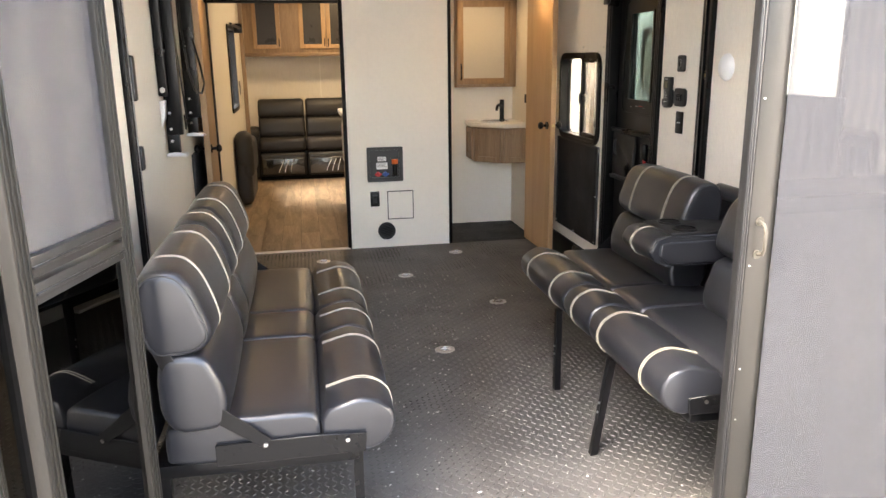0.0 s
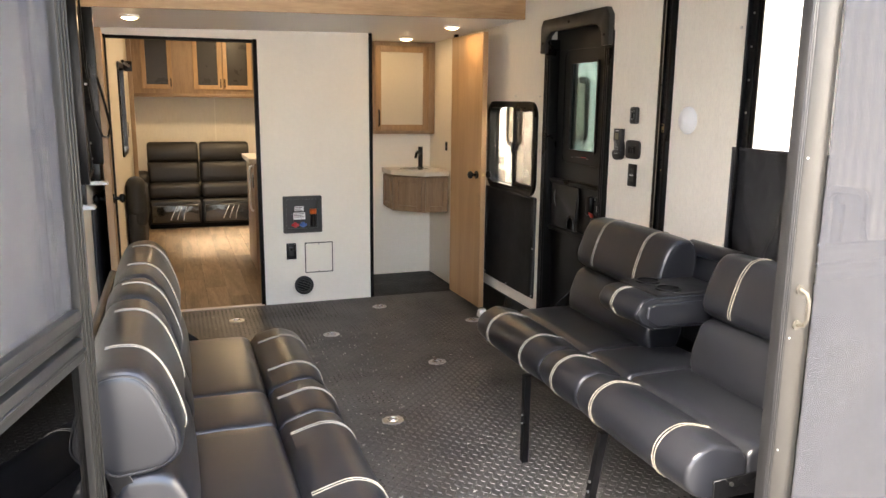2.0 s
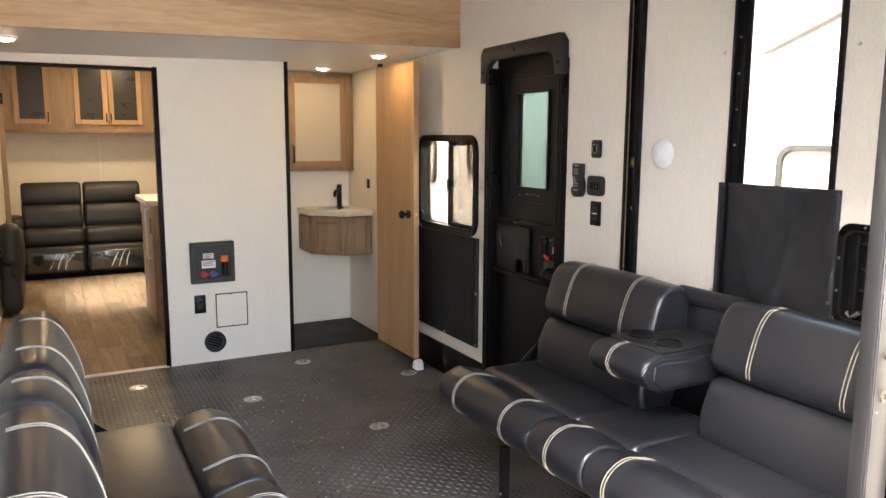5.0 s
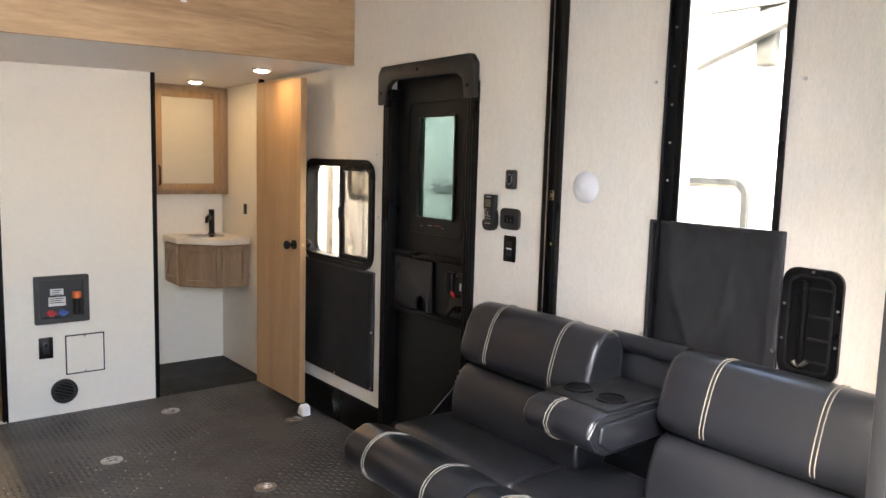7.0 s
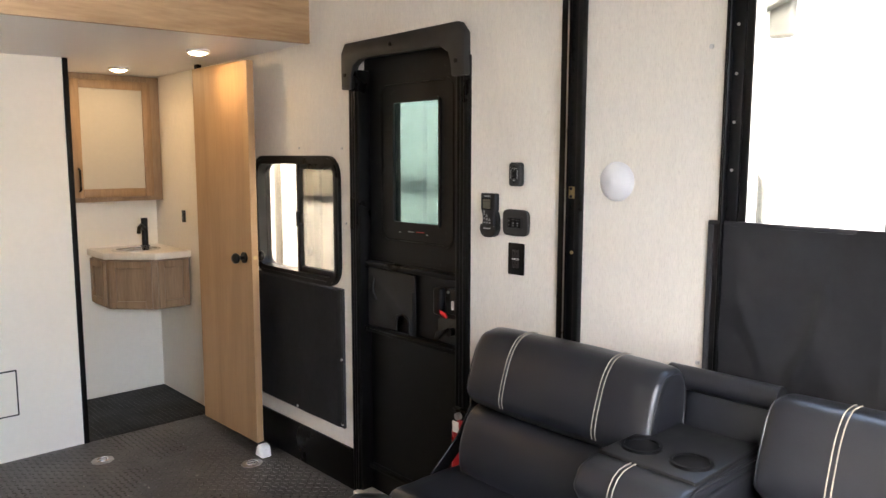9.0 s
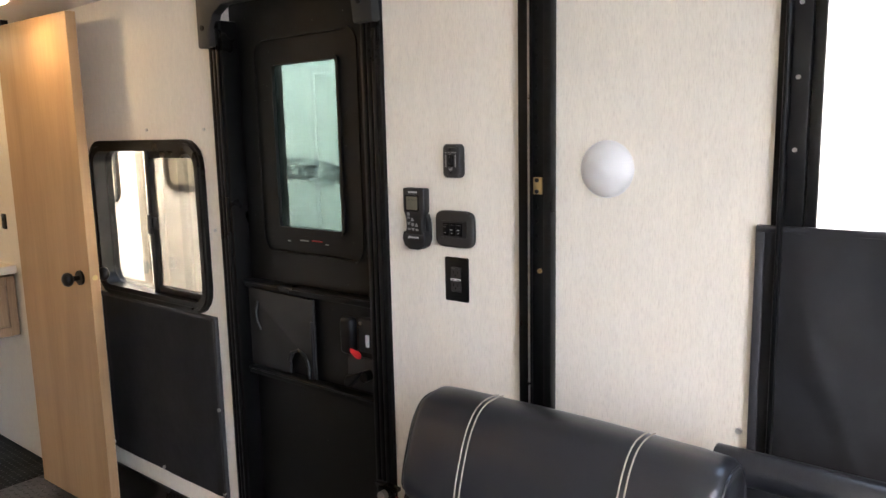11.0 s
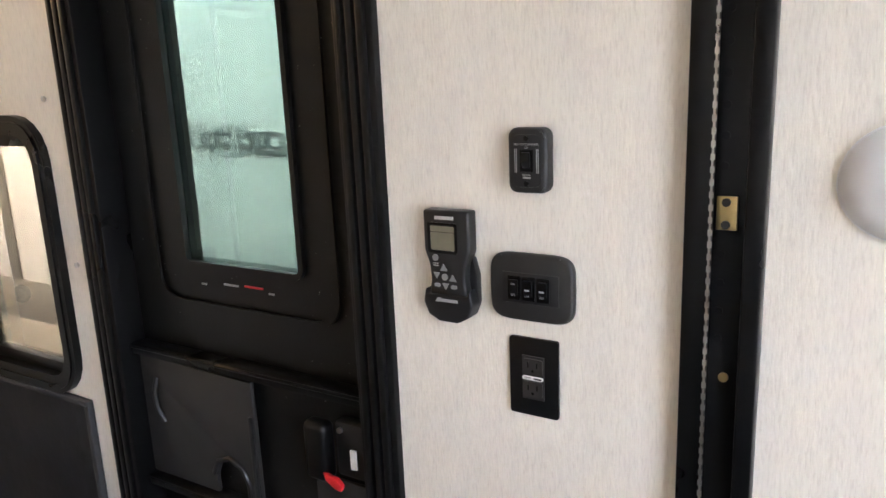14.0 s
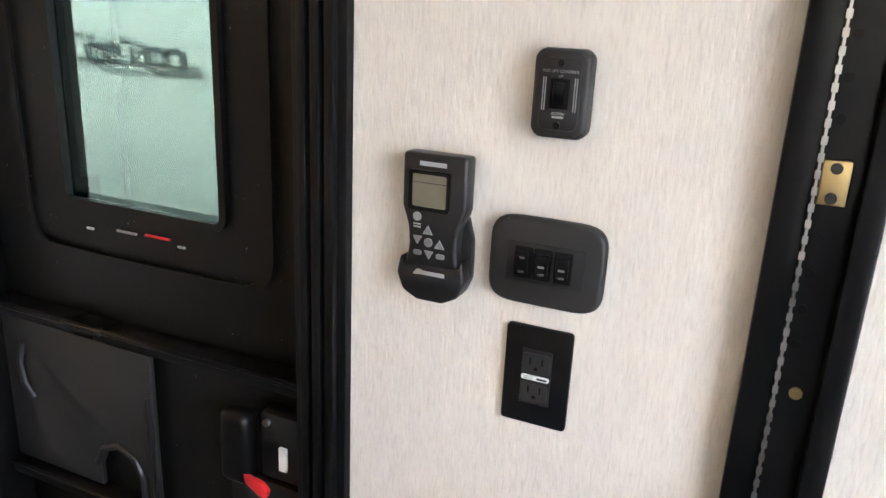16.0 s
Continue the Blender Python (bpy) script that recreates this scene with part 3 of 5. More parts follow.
    # end brackets with their straps
    for ye, sgn in ((2.038, -1), (3.522, 1)):
        y0, y1 = sorted((ye + y_shift, ye + y_shift + sgn * 0.006))
        pl = bmesh.new()
        bm_prism([(x_of(0.325), 0.383), (x_of(0.718), 0.386), (x_of(0.722), 0.440), (x_of(0.60), 0.446), (x_of(0.325), 0.444)], 'y', y0, y1, 0.0015, 1, pl)
        br = part("end_bracket", pl, BLACK, s, "black punched steel bracket")
        y2, y3 = sorted((y1 if sgn > 0 else y0, (y1 if sgn > 0 else y0) + sgn * 0.005))
        part("strap", bm_prism([(x_of(0.165), 0.80), (x_of(0.20), 0.805), (x_of(0.262), 0.655), (x_of(0.315), 0.582), (x_of(0.47), 0.452), (x_of(0.452), 0.424), (x_of(0.285), 0.545), (x_of(0.228), 0.63)], 'y', y2, y3, 0.001, 1), BLACK, s, "black flat steel folding strap")
        for u, z in ((0.345, 0.40), (0.35, 0.43), (0.37, 0.415), (0.39, 0.43), (0.54, 0.395), (0.64, 0.432), (0.64, 0.40), (0.70, 0.40), (0.70, 0.432)):
            part("hole", bm_cyl((x_of(u), ye + y_shift + sgn * 0.0055, z), (x_of(u), ye + y_shift + sgn * 0.0068, z), 0.004, 10), BLACK_MATTE, br)
        for u, z in ((0.455, 0.437), (0.67, 0.428)):
            part("bolt", bm_cyl((x_of(u), ye + y_shift + sgn * 0.011, z), (x_of(u), ye + y_shift + sgn * 0.016, z), 0.006, 8), STEEL, br, "zinc bolt")
    for y, du in ((3.115, 0.0), (2.55, 0.05)):
        if not console:
            y = {3.115: 3.36, 2.55: 2.11}[y]
            du = 0.0
        u = 0.745 if console else 0.70
        lg = bmesh.new()
        bmesh.ops.create_cube(lg, size=1.0, matrix=Matrix.Translation((x_of(u + du / 2), y + y_shift, 0.178 - dz / 2)) @ Matrix.Diagonal((0.026, 0.026, 0.356 + dz, 1)))
        for v in lg.verts:
            v.co.x += (x_of(1) - x_of(0)) * du * (0.163 - v.co.z) / 0.326
        leg = part("leg", lg, BLACK, s, "black square steel leg")
        for z in (0.15, 0.185):
            xx = x_of(u + du / 2 + du * (0.163 - z) / 0.326 + 0.013)
            part("rivet", bm_cyl((xx - 0.004, y + y_shift, z), (xx + 0.004, y + y_shift, z), 0.005, 8), STEEL, leg, "bright steel rivet")
    for y in (2.2, 3.2):
        part("rear_leg", bm_box((min(x_of(0.14), x_of(0.17)), y + y_shift, -dz), (max(x_of(0.14), x_of(0.17)), y + y_shift + 0.03, 0.33)), BLACK, s)
    s.location.z = dz
    return s


sofa(lambda u: RW - 0.012 - u, 0.0, 0.02, True, "black vinyl folding sofa with cream stitching, console folded down")
sofa(lambda u: -0.575 + u, 0.0, 0.015, False, "black vinyl folding sofa with cream stitching, console closed")

# ---- rear screen doors ----


def leaf(name, p, q, z0, z1, rail, upper, lower, label, t=0.03, w=0.045, handle=False):
    """A framed door leaf from plan point p to q with a middle rail and two panels."""
    P, Q = Vector((*p, 0)), Vector((*q, 0))
    d = (Q - P)
    L = d.length
    m = Matrix.Translation(P) @ Matrix.Rotation(math.atan2(d.y, d.x), 4, 'Z')
    th = thing(name, (p[0], p[1], 0), label, "screen door")

    def put(nm, bm, mat, lab="", par=None):
        bmesh.ops.transform(bm, matrix=m, verts=bm.verts)
        return part(nm, bm, mat, par or th, lab)
    for a, b in ((0, w), (L - w, L)):
        bm = bm_box((a, -t / 2, z0), (b, t / 2, z1), 0.004)
        if not handle:
            for k in range(3):
                c = a + w * (0.22 + 0.28 * k)
                bm_box((c - 0.0025, -t / 2 - 0.003, z0), (c + 0.0025, t / 2 + 0.003, z1), 0.001, 1, bm)
        st = put("stile", bm, STILE if handle else ALU)
        if handle and a == 0:
            bm = bm_box((-0.019, -t / 2 - 0.001, z0), (-0.001, t / 2, z1), 0.003)
            for c in (-0.014, -0.007):
                bm_box((c - 0.0018, -t / 2 - 0.004, z0), (c + 0.0018, t / 2, z1), 0.001, 1, bm)
            put("edge_seal", bm, BLACK_PLASTIC, "dark grooved edge seal", st)
            for zz in (0.46, 0.61, 0.90, 1.33, 1.72):
                put("screw", bm_cyl((0.012, -t / 2 - 0.0015, zz), (0.012, -t / 2 + 0.002, zz), 0.0025, 8), STEEL, "", st)
    for za, zb, nm in ((z0, z0 + w, "bottom_rail"), (z1 - w, z1, "top_rail")):
        put(nm, bm_box((w, -t / 2, za), (L - w, t / 2, zb), 0.004), ALU)
    for za in (rail - 0.045, rail + 0.004):
        bm = bm_box((w, -t / 2, za), (L - w, t / 2, za + 0.04), 0.004)
        bm_box((w, -t / 2 - 0.004, za + 0.017), (L - w, t / 2 + 0.004, za + 0.023), 0.001, 1, bm)
        put("middle_rail", bm, ALU_DARK)
    if handle:
        put("screen", bm_box((w - 0.004, -t / 2 - 0.008, z0 + w), (L - w + 0.004, -t / 2 - 0.006, z1 - w)), upper, "pale grey insect screen")
    else:
        put("screen", bm_box((w, -0.002, rail + 0.044), (L - w, 0.002, z1 - w)), upper, "pale grey insect screen")
    lp = put("lower_pane", bm_box((w, -0.003, z0 + w), (L - w, 0.003, rail - 0.045)), lower, "lower panel")
    lp.visible_shadow = False
    if handle:
        y = -t / 2
        hb = bmesh.new()
        bm_tube([(0.03, y, 0.93), (0.03, y - 0.022, 0.935), (0.03, y - 0.03, 0.95), (0.03, y - 0.03, 0.995), (0.03, y - 0.022, 1.012), (0.03, y, 1.018)], 0.005, 8, hb)
        bm_cyl((0.03, y, 0.93), (0.03, y - 0.004, 0.93), 0.012, 12, None, hb)
        bm_cyl((0.03, y, 1.018), (0.03, y - 0.004, 1.018), 0.012, 12, None, hb)
        put("pull_handle", hb, NICKEL, "small nickel pull handle")
    return th


leaf("screen_door", (-0.380, 1.919), (-0.482, 1.52), 0.03, 2.12, 1.062, MESH, GLASS_DARK, "bronze-framed folding screen door with dark lower glass, folded open")
leaf("screen_door", (1.137, 1.903), (1.80, 1.935), 0.03, 2.12, 1.075, MESH, GLASS_DARK, "bronze-framed screen door with pale mesh, standing closed", w=0.075, handle=True)
leaf("screen_door", (-0.56, 1.50), (-0.635, 1.90), 0.03, 2.12, 1.06, MESH, GLASS_DARK, "bronze-framed folding screen door leaf folded behind its neighbour")
structure("trim_rear_head", bm_box((LW, 1.72, 2.14), (RW, 1.80, TOP), 0.004), ALU_DARK, "dark metal head of the rear doorway", "trim")
structure("trim_rear_jamb_left", bm_box((LW, 1.85, 0.0), (-0.60, 1.80, 2.14), 0.004), ALU_DARK, "dark metal jamb of the rear doorway", "trim")

# ---- entry door in the side wall ----
door = tagged(thing("door_1", (RW, 4.16, 0), "black trailer entry door with tall narrow window", "door"), kind="structure")
for a, b in ((4.438, 4.506), (3.800, 3.868)):
    bm = bm_box((RW - 0.012, a, 0.0), (RW + 0.048, b, 1.80), 0.004)
    for k in range(3):
        c = a + (b - a) * (0.25 + 0.25 * k)
        bm_box((RW - 0.02, c - 0.006, 0.0), (RW - 0.006, c + 0.006, 1.80), 0.003, 2, bm)
    part("door_frame", bm, BLACK, door)
arch = [(4.522, 1.724), (4.522, 1.87), (4.495, 1.906), (3.835, 1.912), (3.804, 1.875), (3.800, 1.729), (3.866, 1.729), (3.872, 1.78), (3.885, 1.815), (3.93, 1.838), (4.395, 1.838), (4.44, 1.815), (4.46, 1.775), (4.464, 1.724)]
cap = part("head_cap", bm_prism(arch, 'x', RW - 0.036, RW - 0.002, 0.005, 2), GREY_PLASTIC, door, "dark grey moulded plastic head cap")
for y, z in ((4.20, 1.873), (3.842, 1.78), (4.494, 1.78)):
    part("screw", bm_cyl((RW - 0.039, y, z), (RW - 0.034, y, z), 0.008, 12), BLACK_MATTE, cap)
SL = RW + 0.045
hole = (4.014, 1.193, 4.284, 1.664)
part("door_slab", bm_wall('x', SL + 0.006, SL + 0.036, 3.80, 4.505, 0.0, 1.90, [hole]), DOOR_BLACK, door)
part("window_bezel", bm_ring(round_rect(4.006, 1.185, 4.292, 1.674, 0.02), round_rect(4.016, 1.195, 4.282, 1.662, 0.010), 'x', SL - 0.004, SL + 0.004), DOOR_BLACK, door)
part("window_surround", bm_ring(round_rect(3.935, 1.11, 4.37, 1.745, 0.05), round_rect(3.945, 1.12, 4.36, 1.735, 0.045), 'x', SL - 0.004, SL + 0.001), DOOR_BLACK, door)
pane = part("window_pane", bm_box((SL + 0.009, 4.0145, 1.1935), (SL + 0.013, 4.2835, 1.6635)), GLASS_GREEN, door, "pale green privacy glass")
pane.visible_shadow = False
for y, z, w2 in ((4.246, 1.154, 0.012), (4.083, 1.154, 0.012), (4.178, 1.159, 0.035)):
    part("maker_mark", bm_box((SL - 0.0015, y - w2 / 2, z - 0.0015), (SL + 0.001, y + w2 / 2, z + 0.0015)), INK, door)
part("maker_mark_red", bm_box((SL - 0.0015, 4.102, 1.1595), (SL + 0.001, 4.145, 1.1625)), RED, door)
for za, zb in ((1.000, 1.022), (0.722, 0.745)):
    bm = bm_box((SL - 0.03, 3.868, za), (SL + 0.005, 4.440, zb), 0.004)
    bm_box((SL - 0.034, 3.868, zb - 0.008), (SL - 0.02, 4.440, zb - 0.002), 0.002, 1, bm)
    part("cross_bar", bm, BLACK, door)
part("lower_rail", bm_box((SL - 0.02, 3.868, 0.115), (SL + 0.005, 4.440, 0.135), 0.004), BLACK, door)
part("threshold", bm_box((RW - 0.045, 3.872, 0.001), (RW + 0.04, 4.465, 0.022), 0.004), STONE, door, "pale metal threshold strip")
# recessed latch tray between the bars
sp = [(4.455, 0.747), (4.455, 0.996), (4.140, 0.990), (4.140, 0.747), (4.170, 0.747), (4.170, 0.785), (4.183, 0.812), (4.212, 0.823), (4.241, 0.812), (4.254, 0.785), (4.254, 0.747)]
slider = part("sliding_panel", bm_prism(sp, 'x', SL - 0.016, SL - 0.006, 0.003, 2), GREY_PLASTIC, door, "scuffed dark plastic sliding panel")
part("arch_lip", bm_tube([(SL - 0.018, 4.166, 0.747), (SL - 0.018, 4.166, 0.787), (SL - 0.018, 4.180, 0.816), (SL - 0.018, 4.212, 0.829), (SL - 0.018, 4.244, 0.816), (SL - 0.018, 4.258, 0.788)], 0.005), BLACK_PLASTIC, slider)
part("finger_pull", bm_tube([(SL - 0.016, 4.395, 0.955), (SL - 0.022, 4.40, 0.925), (SL - 0.022, 4.395, 0.89), (SL - 0.016, 4.385, 0.865)], 0.005), BLACK_PLASTIC, slider)
part("edge_rib", bm_box((SL - 0.022, 4.143, 0.752), (SL - 0.014, 4.152, 0.925), 0.003), BLACK_PLASTIC, slider)
latch = part("latch_body", bm_box((SL - 0.028, 3.875, 0.872), (SL - 0.002, 3.945, 0.968), 0.006), BLACK_PLASTIC, door)
part("latch_handle", bm_box((SL - 0.055, 3.945, 0.866), (SL - 0.022, 3.993, 0.970), 0.013, 4), BLACK, door, "black paddle handle")
part("red_lever", bm_prism([(3.954, 0.890), (3.950, 0.874), (3.930, 0.862), (3.918, 0.861), (3.915, 0.872), (3.926, 0.882), (3.944, 0.884)], 'x', SL - 0.055, SL - 0.045, 0.003, 2), RED, door, "red locking lever")
part("label_sticker", bm_box((SL - 0.032, 3.902, 0.892), (SL - 0.0277, 3.913, 0.925)), PAPER, door)
part("lock_barrel", bm_cyl((SL - 0.035, 3.925, 0.805), (SL - 0.004, 3.925, 0.805), 0.016, 18), BLACK, door)
part("lock_thumbturn", bm_prism([(3.93, 0.812), (3.92, 0.824), (3.985, 0.800), (3.995, 0.775), (3.975, 0.768)], "x", SL - 0.045, SL - 0.030, 0.004, 2), BLACK, door)
part("lock_plate", bm_prism(round_rect(3.880, 0.755, 4.010, 0.850, 0.02, 4), "x", SL - 0.010, SL - 0.002, 0.002, 2), BLACK_PLASTIC, door)
part("strike_bolt", bm_cyl((SL - 0.033, 3.932, 0.955), (SL - 0.027, 3.932, 0.955), 0.005, 8), STEEL, door)

# ---- side window with its shade ----


def window_unit(name, y0, y1, z0, z1, r, label, sash=None, pane_mat=GLASS):
    w = tagged(thing(name, (RW, (y0 + y1) / 2, z0), label, "window"), kind="structure")
    part("window_frame", bm_ring(round_rect(y0, z0, y1, z1, r), round_rect(y0 + 0.038, z0 + 0.038, y1 - 0.038, z1 - 0.038, r * 0.6), 'x', RW - 0.016, RW + 0.055), BLACK, w, "black rounded frame")
    part("window_lip", bm_ring(round_rect(y0 + 0.012, z0 + 0.012, y1 - 0.012, z1 - 0.012, r * 0.8), round_rect(y0 + 0.02, z0 + 0.02, y1 - 0.02, z1 - 0.02, r * 0.75), 'x', RW - 0.02, RW - 0.014), BLACK, w)
    for a, b, d, mat, lab in ((y0 + 0.03, sash, 0.02, pane_mat, "bronze-tinted window glass"), (sash, y1 - 0.03, 0.028, GLASS_PALE, "lightly tinted window glass")):
        g = part("pane", bm_box((RW + d, a, z0 + 0.03), (RW + d + 0.004, b, z1 - 0.03)), mat, w, lab)
        g.visible_shadow = False
    if sash:
        part("sash_rail", bm_box((RW + 0.004, y0 + 0.036, z1 - 0.062), (RW + 0.03, sash, z1 - 0.037), 0.003), BLACK, w)
        part("sash_rail", bm_box((RW + 0.004, y0 + 0.036, z0 + 0.037), (RW + 0.03, sash, z0 + 0.062), 0.003), BLACK, w)
        part("sash_bar", bm_box((RW, sash - 0.014, z0 + 0.036), (RW + 0.02, sash + 0.014, z1 - 0.036), 0.004), BLACK, w)
        part("sash_latch", bm_box((RW - 0.012, sash - 0.008, (z0 + z1) / 2 - 0.04), (RW, sash + 0.008, (z0 + z1) / 2 + 0.03), 0.004), BLACK_PLASTIC, w)
    return w


window_unit("window_1", 4.584, 5.312, 0.885, 1.457, 0.09, "black-framed sliding side window with rounded corners", 4.93, GLASS_AMBER)


def shade(y0, y1, z0, z1, label, creased):
    s = thing("window_shade", (RW, (y0 + y1) / 2, z0), label, "shade", "black fabric window shades")
    bm = bmesh.new()
    ny, nz = 56, 56
    g = [[None] * (nz + 1) for _ in range(ny + 1)]
    for i in range(ny + 1):
        for j in range(nz + 1):
            a, c = i / ny, j / nz
            k = 0.0
            if creased:
                # folds that run down to a knot in the middle
                for (ya, za, yb, zb, wd, am) in ((0.22, 0.70, 0.45, 0.33, 0.045, 0.013), (0.68, 0.72, 0.45, 0.33, 0.05, 0.015), (0.46, 0.36, 0.44, 0.02, 0.045, 0.016), (0.62, 0.66, 0.66, 0.82, 0.03, 0.008), (0.42, 0.3, 0.2, 0.1, 0.05, 0.006)):
                    P, A, B = Vector((a, c)), Vector((ya, za)), Vector((yb, zb))
                    t = max(0, min(1, (P - A).dot(B - A) / (B - A).length_squared))
                    q = (P - A - (B - A) * t).length + 0.02 * noise.noise((a * 9, c * 9, 3.0))
                    k += 0.85 * am * max(0.0, 1 - abs(q) / (wd * 0.95)) * (0.7 + 0.7 * noise.noise((a * 5, c * 5, 9.0)))
                k += 0.012 * abs(noise.noise((a * 5.0 + c * 2.0, c * 3.5 - a, 4.0))) + 0.003 * noise.noise((a * 13, c * 8, 2.0))
            k += 0.004 * noise.noise((a * 4, c * 3, 1.5 if creased else 7.0))
            g[i][j] = bm.verts.new((RW - 0.008 - (0.008 if 0.05 < a < 0.95 else 0.004) - k, y1 + (y0 - y1) * a, z0 + (z1 - z0) * c))
    for i in range(ny):
        for j in range(nz):
            bm.faces.new((g[i][j], g[i + 1][j], g[i + 1][j + 1], g[i][j + 1]))
    bmesh.ops.solidify(bm, geom=bm.faces[:], thickness=0.003)
    part("cloth", bm, FABRIC, s)
    for y in (y0 + 0.006, y1 - 0.006):
        part("side_hem", bm_box((RW - 0.017, y - 0.008, z0), (RW - 0.002, y + 0.008, z1), 0.004), FABRIC, s)
    part("top_hem", bm_box((RW - 0.02, y0, z1 - 0.012), (RW - 0.002, y1, z1), 0.004), FABRIC, s)
    for y, z in ((y0 + 0.006, z0 + 0.02), (y0 + 0.006, (z0 + z1) / 2), (y1 - 0.02, z0 + 0.02), ((y0 + y1) / 2, z0 + 0.012)):
        part("snap", bm_cyl((RW - 0.022, y, z), (RW - 0.015, y, z), 0.006, 10), STEEL, s, "bright snap fastener")
    return s


shade(4.566, 5.32, 0.262, 0.887, "black fabric shade snapped to the wall below a window", False)
shade(2.450, 2.905, 0.60, 1.290, "creased black fabric shade hanging below a tall window", True)

w2 = tagged(thing("window_2", (RW, 2.62, 1.0), "tall narrow side window in black channel frame", "window"), kind="structure")
bm = bm_box((RW - 0.012, 2.832, 0.75), (RW - 0.001, 2.884, TOP), 0.003)
bm_box((RW - 0.03, 2.862, 0.75), (RW - 0.01, 2.870, TOP), 0.002, 1, bm)
part("channel", bm, BLACK, w2, "black screwed metal channel")
part("channel", bm_box((RW - 0.006, 2.812, 0.75), (RW - 0.001, 2.832, TOP), 0.002), BLACK, w2)
part("channel", bm_box((RW - 0.012, 2.474, 0.75), (RW - 0.001, 2.494, TOP), 0.003), BLACK, w2)
g = part("pane", bm_box((RW + 0.03, 2.492, 0.95), (RW + 0.034, 2.812, 2.25)), GLASS, w2)
g.visible_shadow = False
for z in (1.42, 1.54, 1.66, 1.78, 1.90, 2.02):
    part("screw", bm_cyl((RW - 0.015, 2.850, z), (RW - 0.011, 2.850, z), 0.004, 8), STEEL, w2)
for y, z in ((2.925, 1.735), (2.435, 1.715), (2.925, 0.90)):
    tagged(part("wall_screw", bm_cyl((RW - 0.005, y, z), (RW, y, z), 0.006, 10), STEEL), "small steel snap stud in the wall", "stud", "snap studs on the wall")
for y, z in ((4.571, 1.486), (4.905, 1.49), (4.548, 1.17)):
    tagged(part("wall_screw", bm_cyl((RW - 0.005, y, z), (RW, y, z), 0.005, 10), STEEL), "small steel snap stud in the wall", "stud", "snap studs on the wall")

# ---- bed lift tracks ----


def track(xw, sgn, y0, y1, label):
    t = thing("bed_lift_track", (xw, (y0 + y1) / 2, 0), label, "track", "bed lift tracks")
    X = lambda d: xw - sgn * d
    lo, hi = sorted((X(0.0), X(0.006)))
    part("back_plate", bm_box((lo, y0, 0.0), (hi, y1, TOP), 0.001), BLACK, t)
    lo, hi = sorted((X(0.0), X(0.022)))
    part("flange", bm_box((lo, y1 - 0.027, 0.0), (hi, y1, TOP), 0.003), BLACK, t)
    part("flange", bm_box((lo, y0, 0.0), (hi, y0 + 0.020, TOP), 0.003), BLACK, t)
    ch = bmesh.new()
    z = 0.62
    k = 0
    while z < 2.4:
        c = Matrix.Translation((X(0.0235), y1 - 0.028, z)) @ Matrix.Rotation(radians(0 if k % 2 else 90), 4, 'Z') @ Matrix.Diagonal((0.0019, 0.0045, 0.0066, 1))
        bmesh.ops.create_cube(ch, size=1.0, matrix=c)
        z += 0.0066
        k += 1
    part("chain", ch, STEEL, t, "fine steel lift chain", smooth=False)
    yc = y0 + 0.038
    for i in range(24):
        z = 1.300 + 0.0315 * (i - 3)
        if 1.305 < z < 1.385:
            continue
        part("hole", bm_cyl((X(0.0055), yc + 0.006, z), (X(0.0072), yc + 0.006, z), 0.0042, 10), BLACK_MATTE, t)
    lo, hi = sorted((X(0.006), X(0.011)))
    bp = part("latch_plate", bm_box((lo, yc - 0.009, 1.327), (hi, yc + 0.012, 1.363), 0.001), BRASS, t, "small brass latch plate")
    for z in (1.333, 1.357):
        part("screw", bm_cyl((X(0.010), yc + 0.002, z), (X(0.014), yc + 0.002, z), 0.0046, 10), ALU_DARK, bp)
    part("screw", bm_cyl((X(0.006), yc - 0.002, 1.161), (X(0.009), yc - 0.002, 1.161), 0.0055, 10), BRASS, t, "brass screw head")
    return t


track(RW, 1, 3.317, 3.398, "black slotted steel bed lift track with chain")
track(LW, -1, 3.340, 3.416, "black slotted steel bed lift track with chain")

# ---- wash corner ----
van = thing("corner_vanity", (1.6, 6.35, 0.58), "wall-hung oak corner vanity with two framed doors", "vanity")
VP = [(1.425, 6.575), (1.425, 6.315), (1.62, 6.125), (1.822, 6.125), (1.822, 6.575)]
part("body", bm_prism(VP, 'z', 0.585, 0.873, 0.003, 1), OAK_CAB, van)


def panel_door(parent, p, q, z0, z1, name="vanity_door"):
    """A framed flat-panel door on the upright plane through plan points p and q (outside on the right of p to q)."""
    P, Q = Vector((*p, 0)), Vector((*q, 0))
    d = Q - P
    L = d.length
    m = Matrix.Translation(P) @ Matrix.Rotation(math.atan2(d.y, d.x), 4, 'Z')
    bm = bmesh.new()
    w = 0.042
    for a, b, c, e in ((0.006, w, z0, z1), (L - w, L - 0.006, z0, z1), (w, L - w, z0, z0 + w), (w, L - w, z1 - w, z1)):
        bm_box((a, -0.020, c), (b, -0.001, e), 0.003, 1, bm)
    bm_box((w - 0.002, -0.006, z0 + w - 0.002), (L - w + 0.002, -0.001, z1 - w + 0.002), 0, 1, bm)
    bmesh.ops.transform(bm, matrix=m, verts=bm.verts)
    return part(name, bm, OAK_CAB, parent, "oak framed panel door")


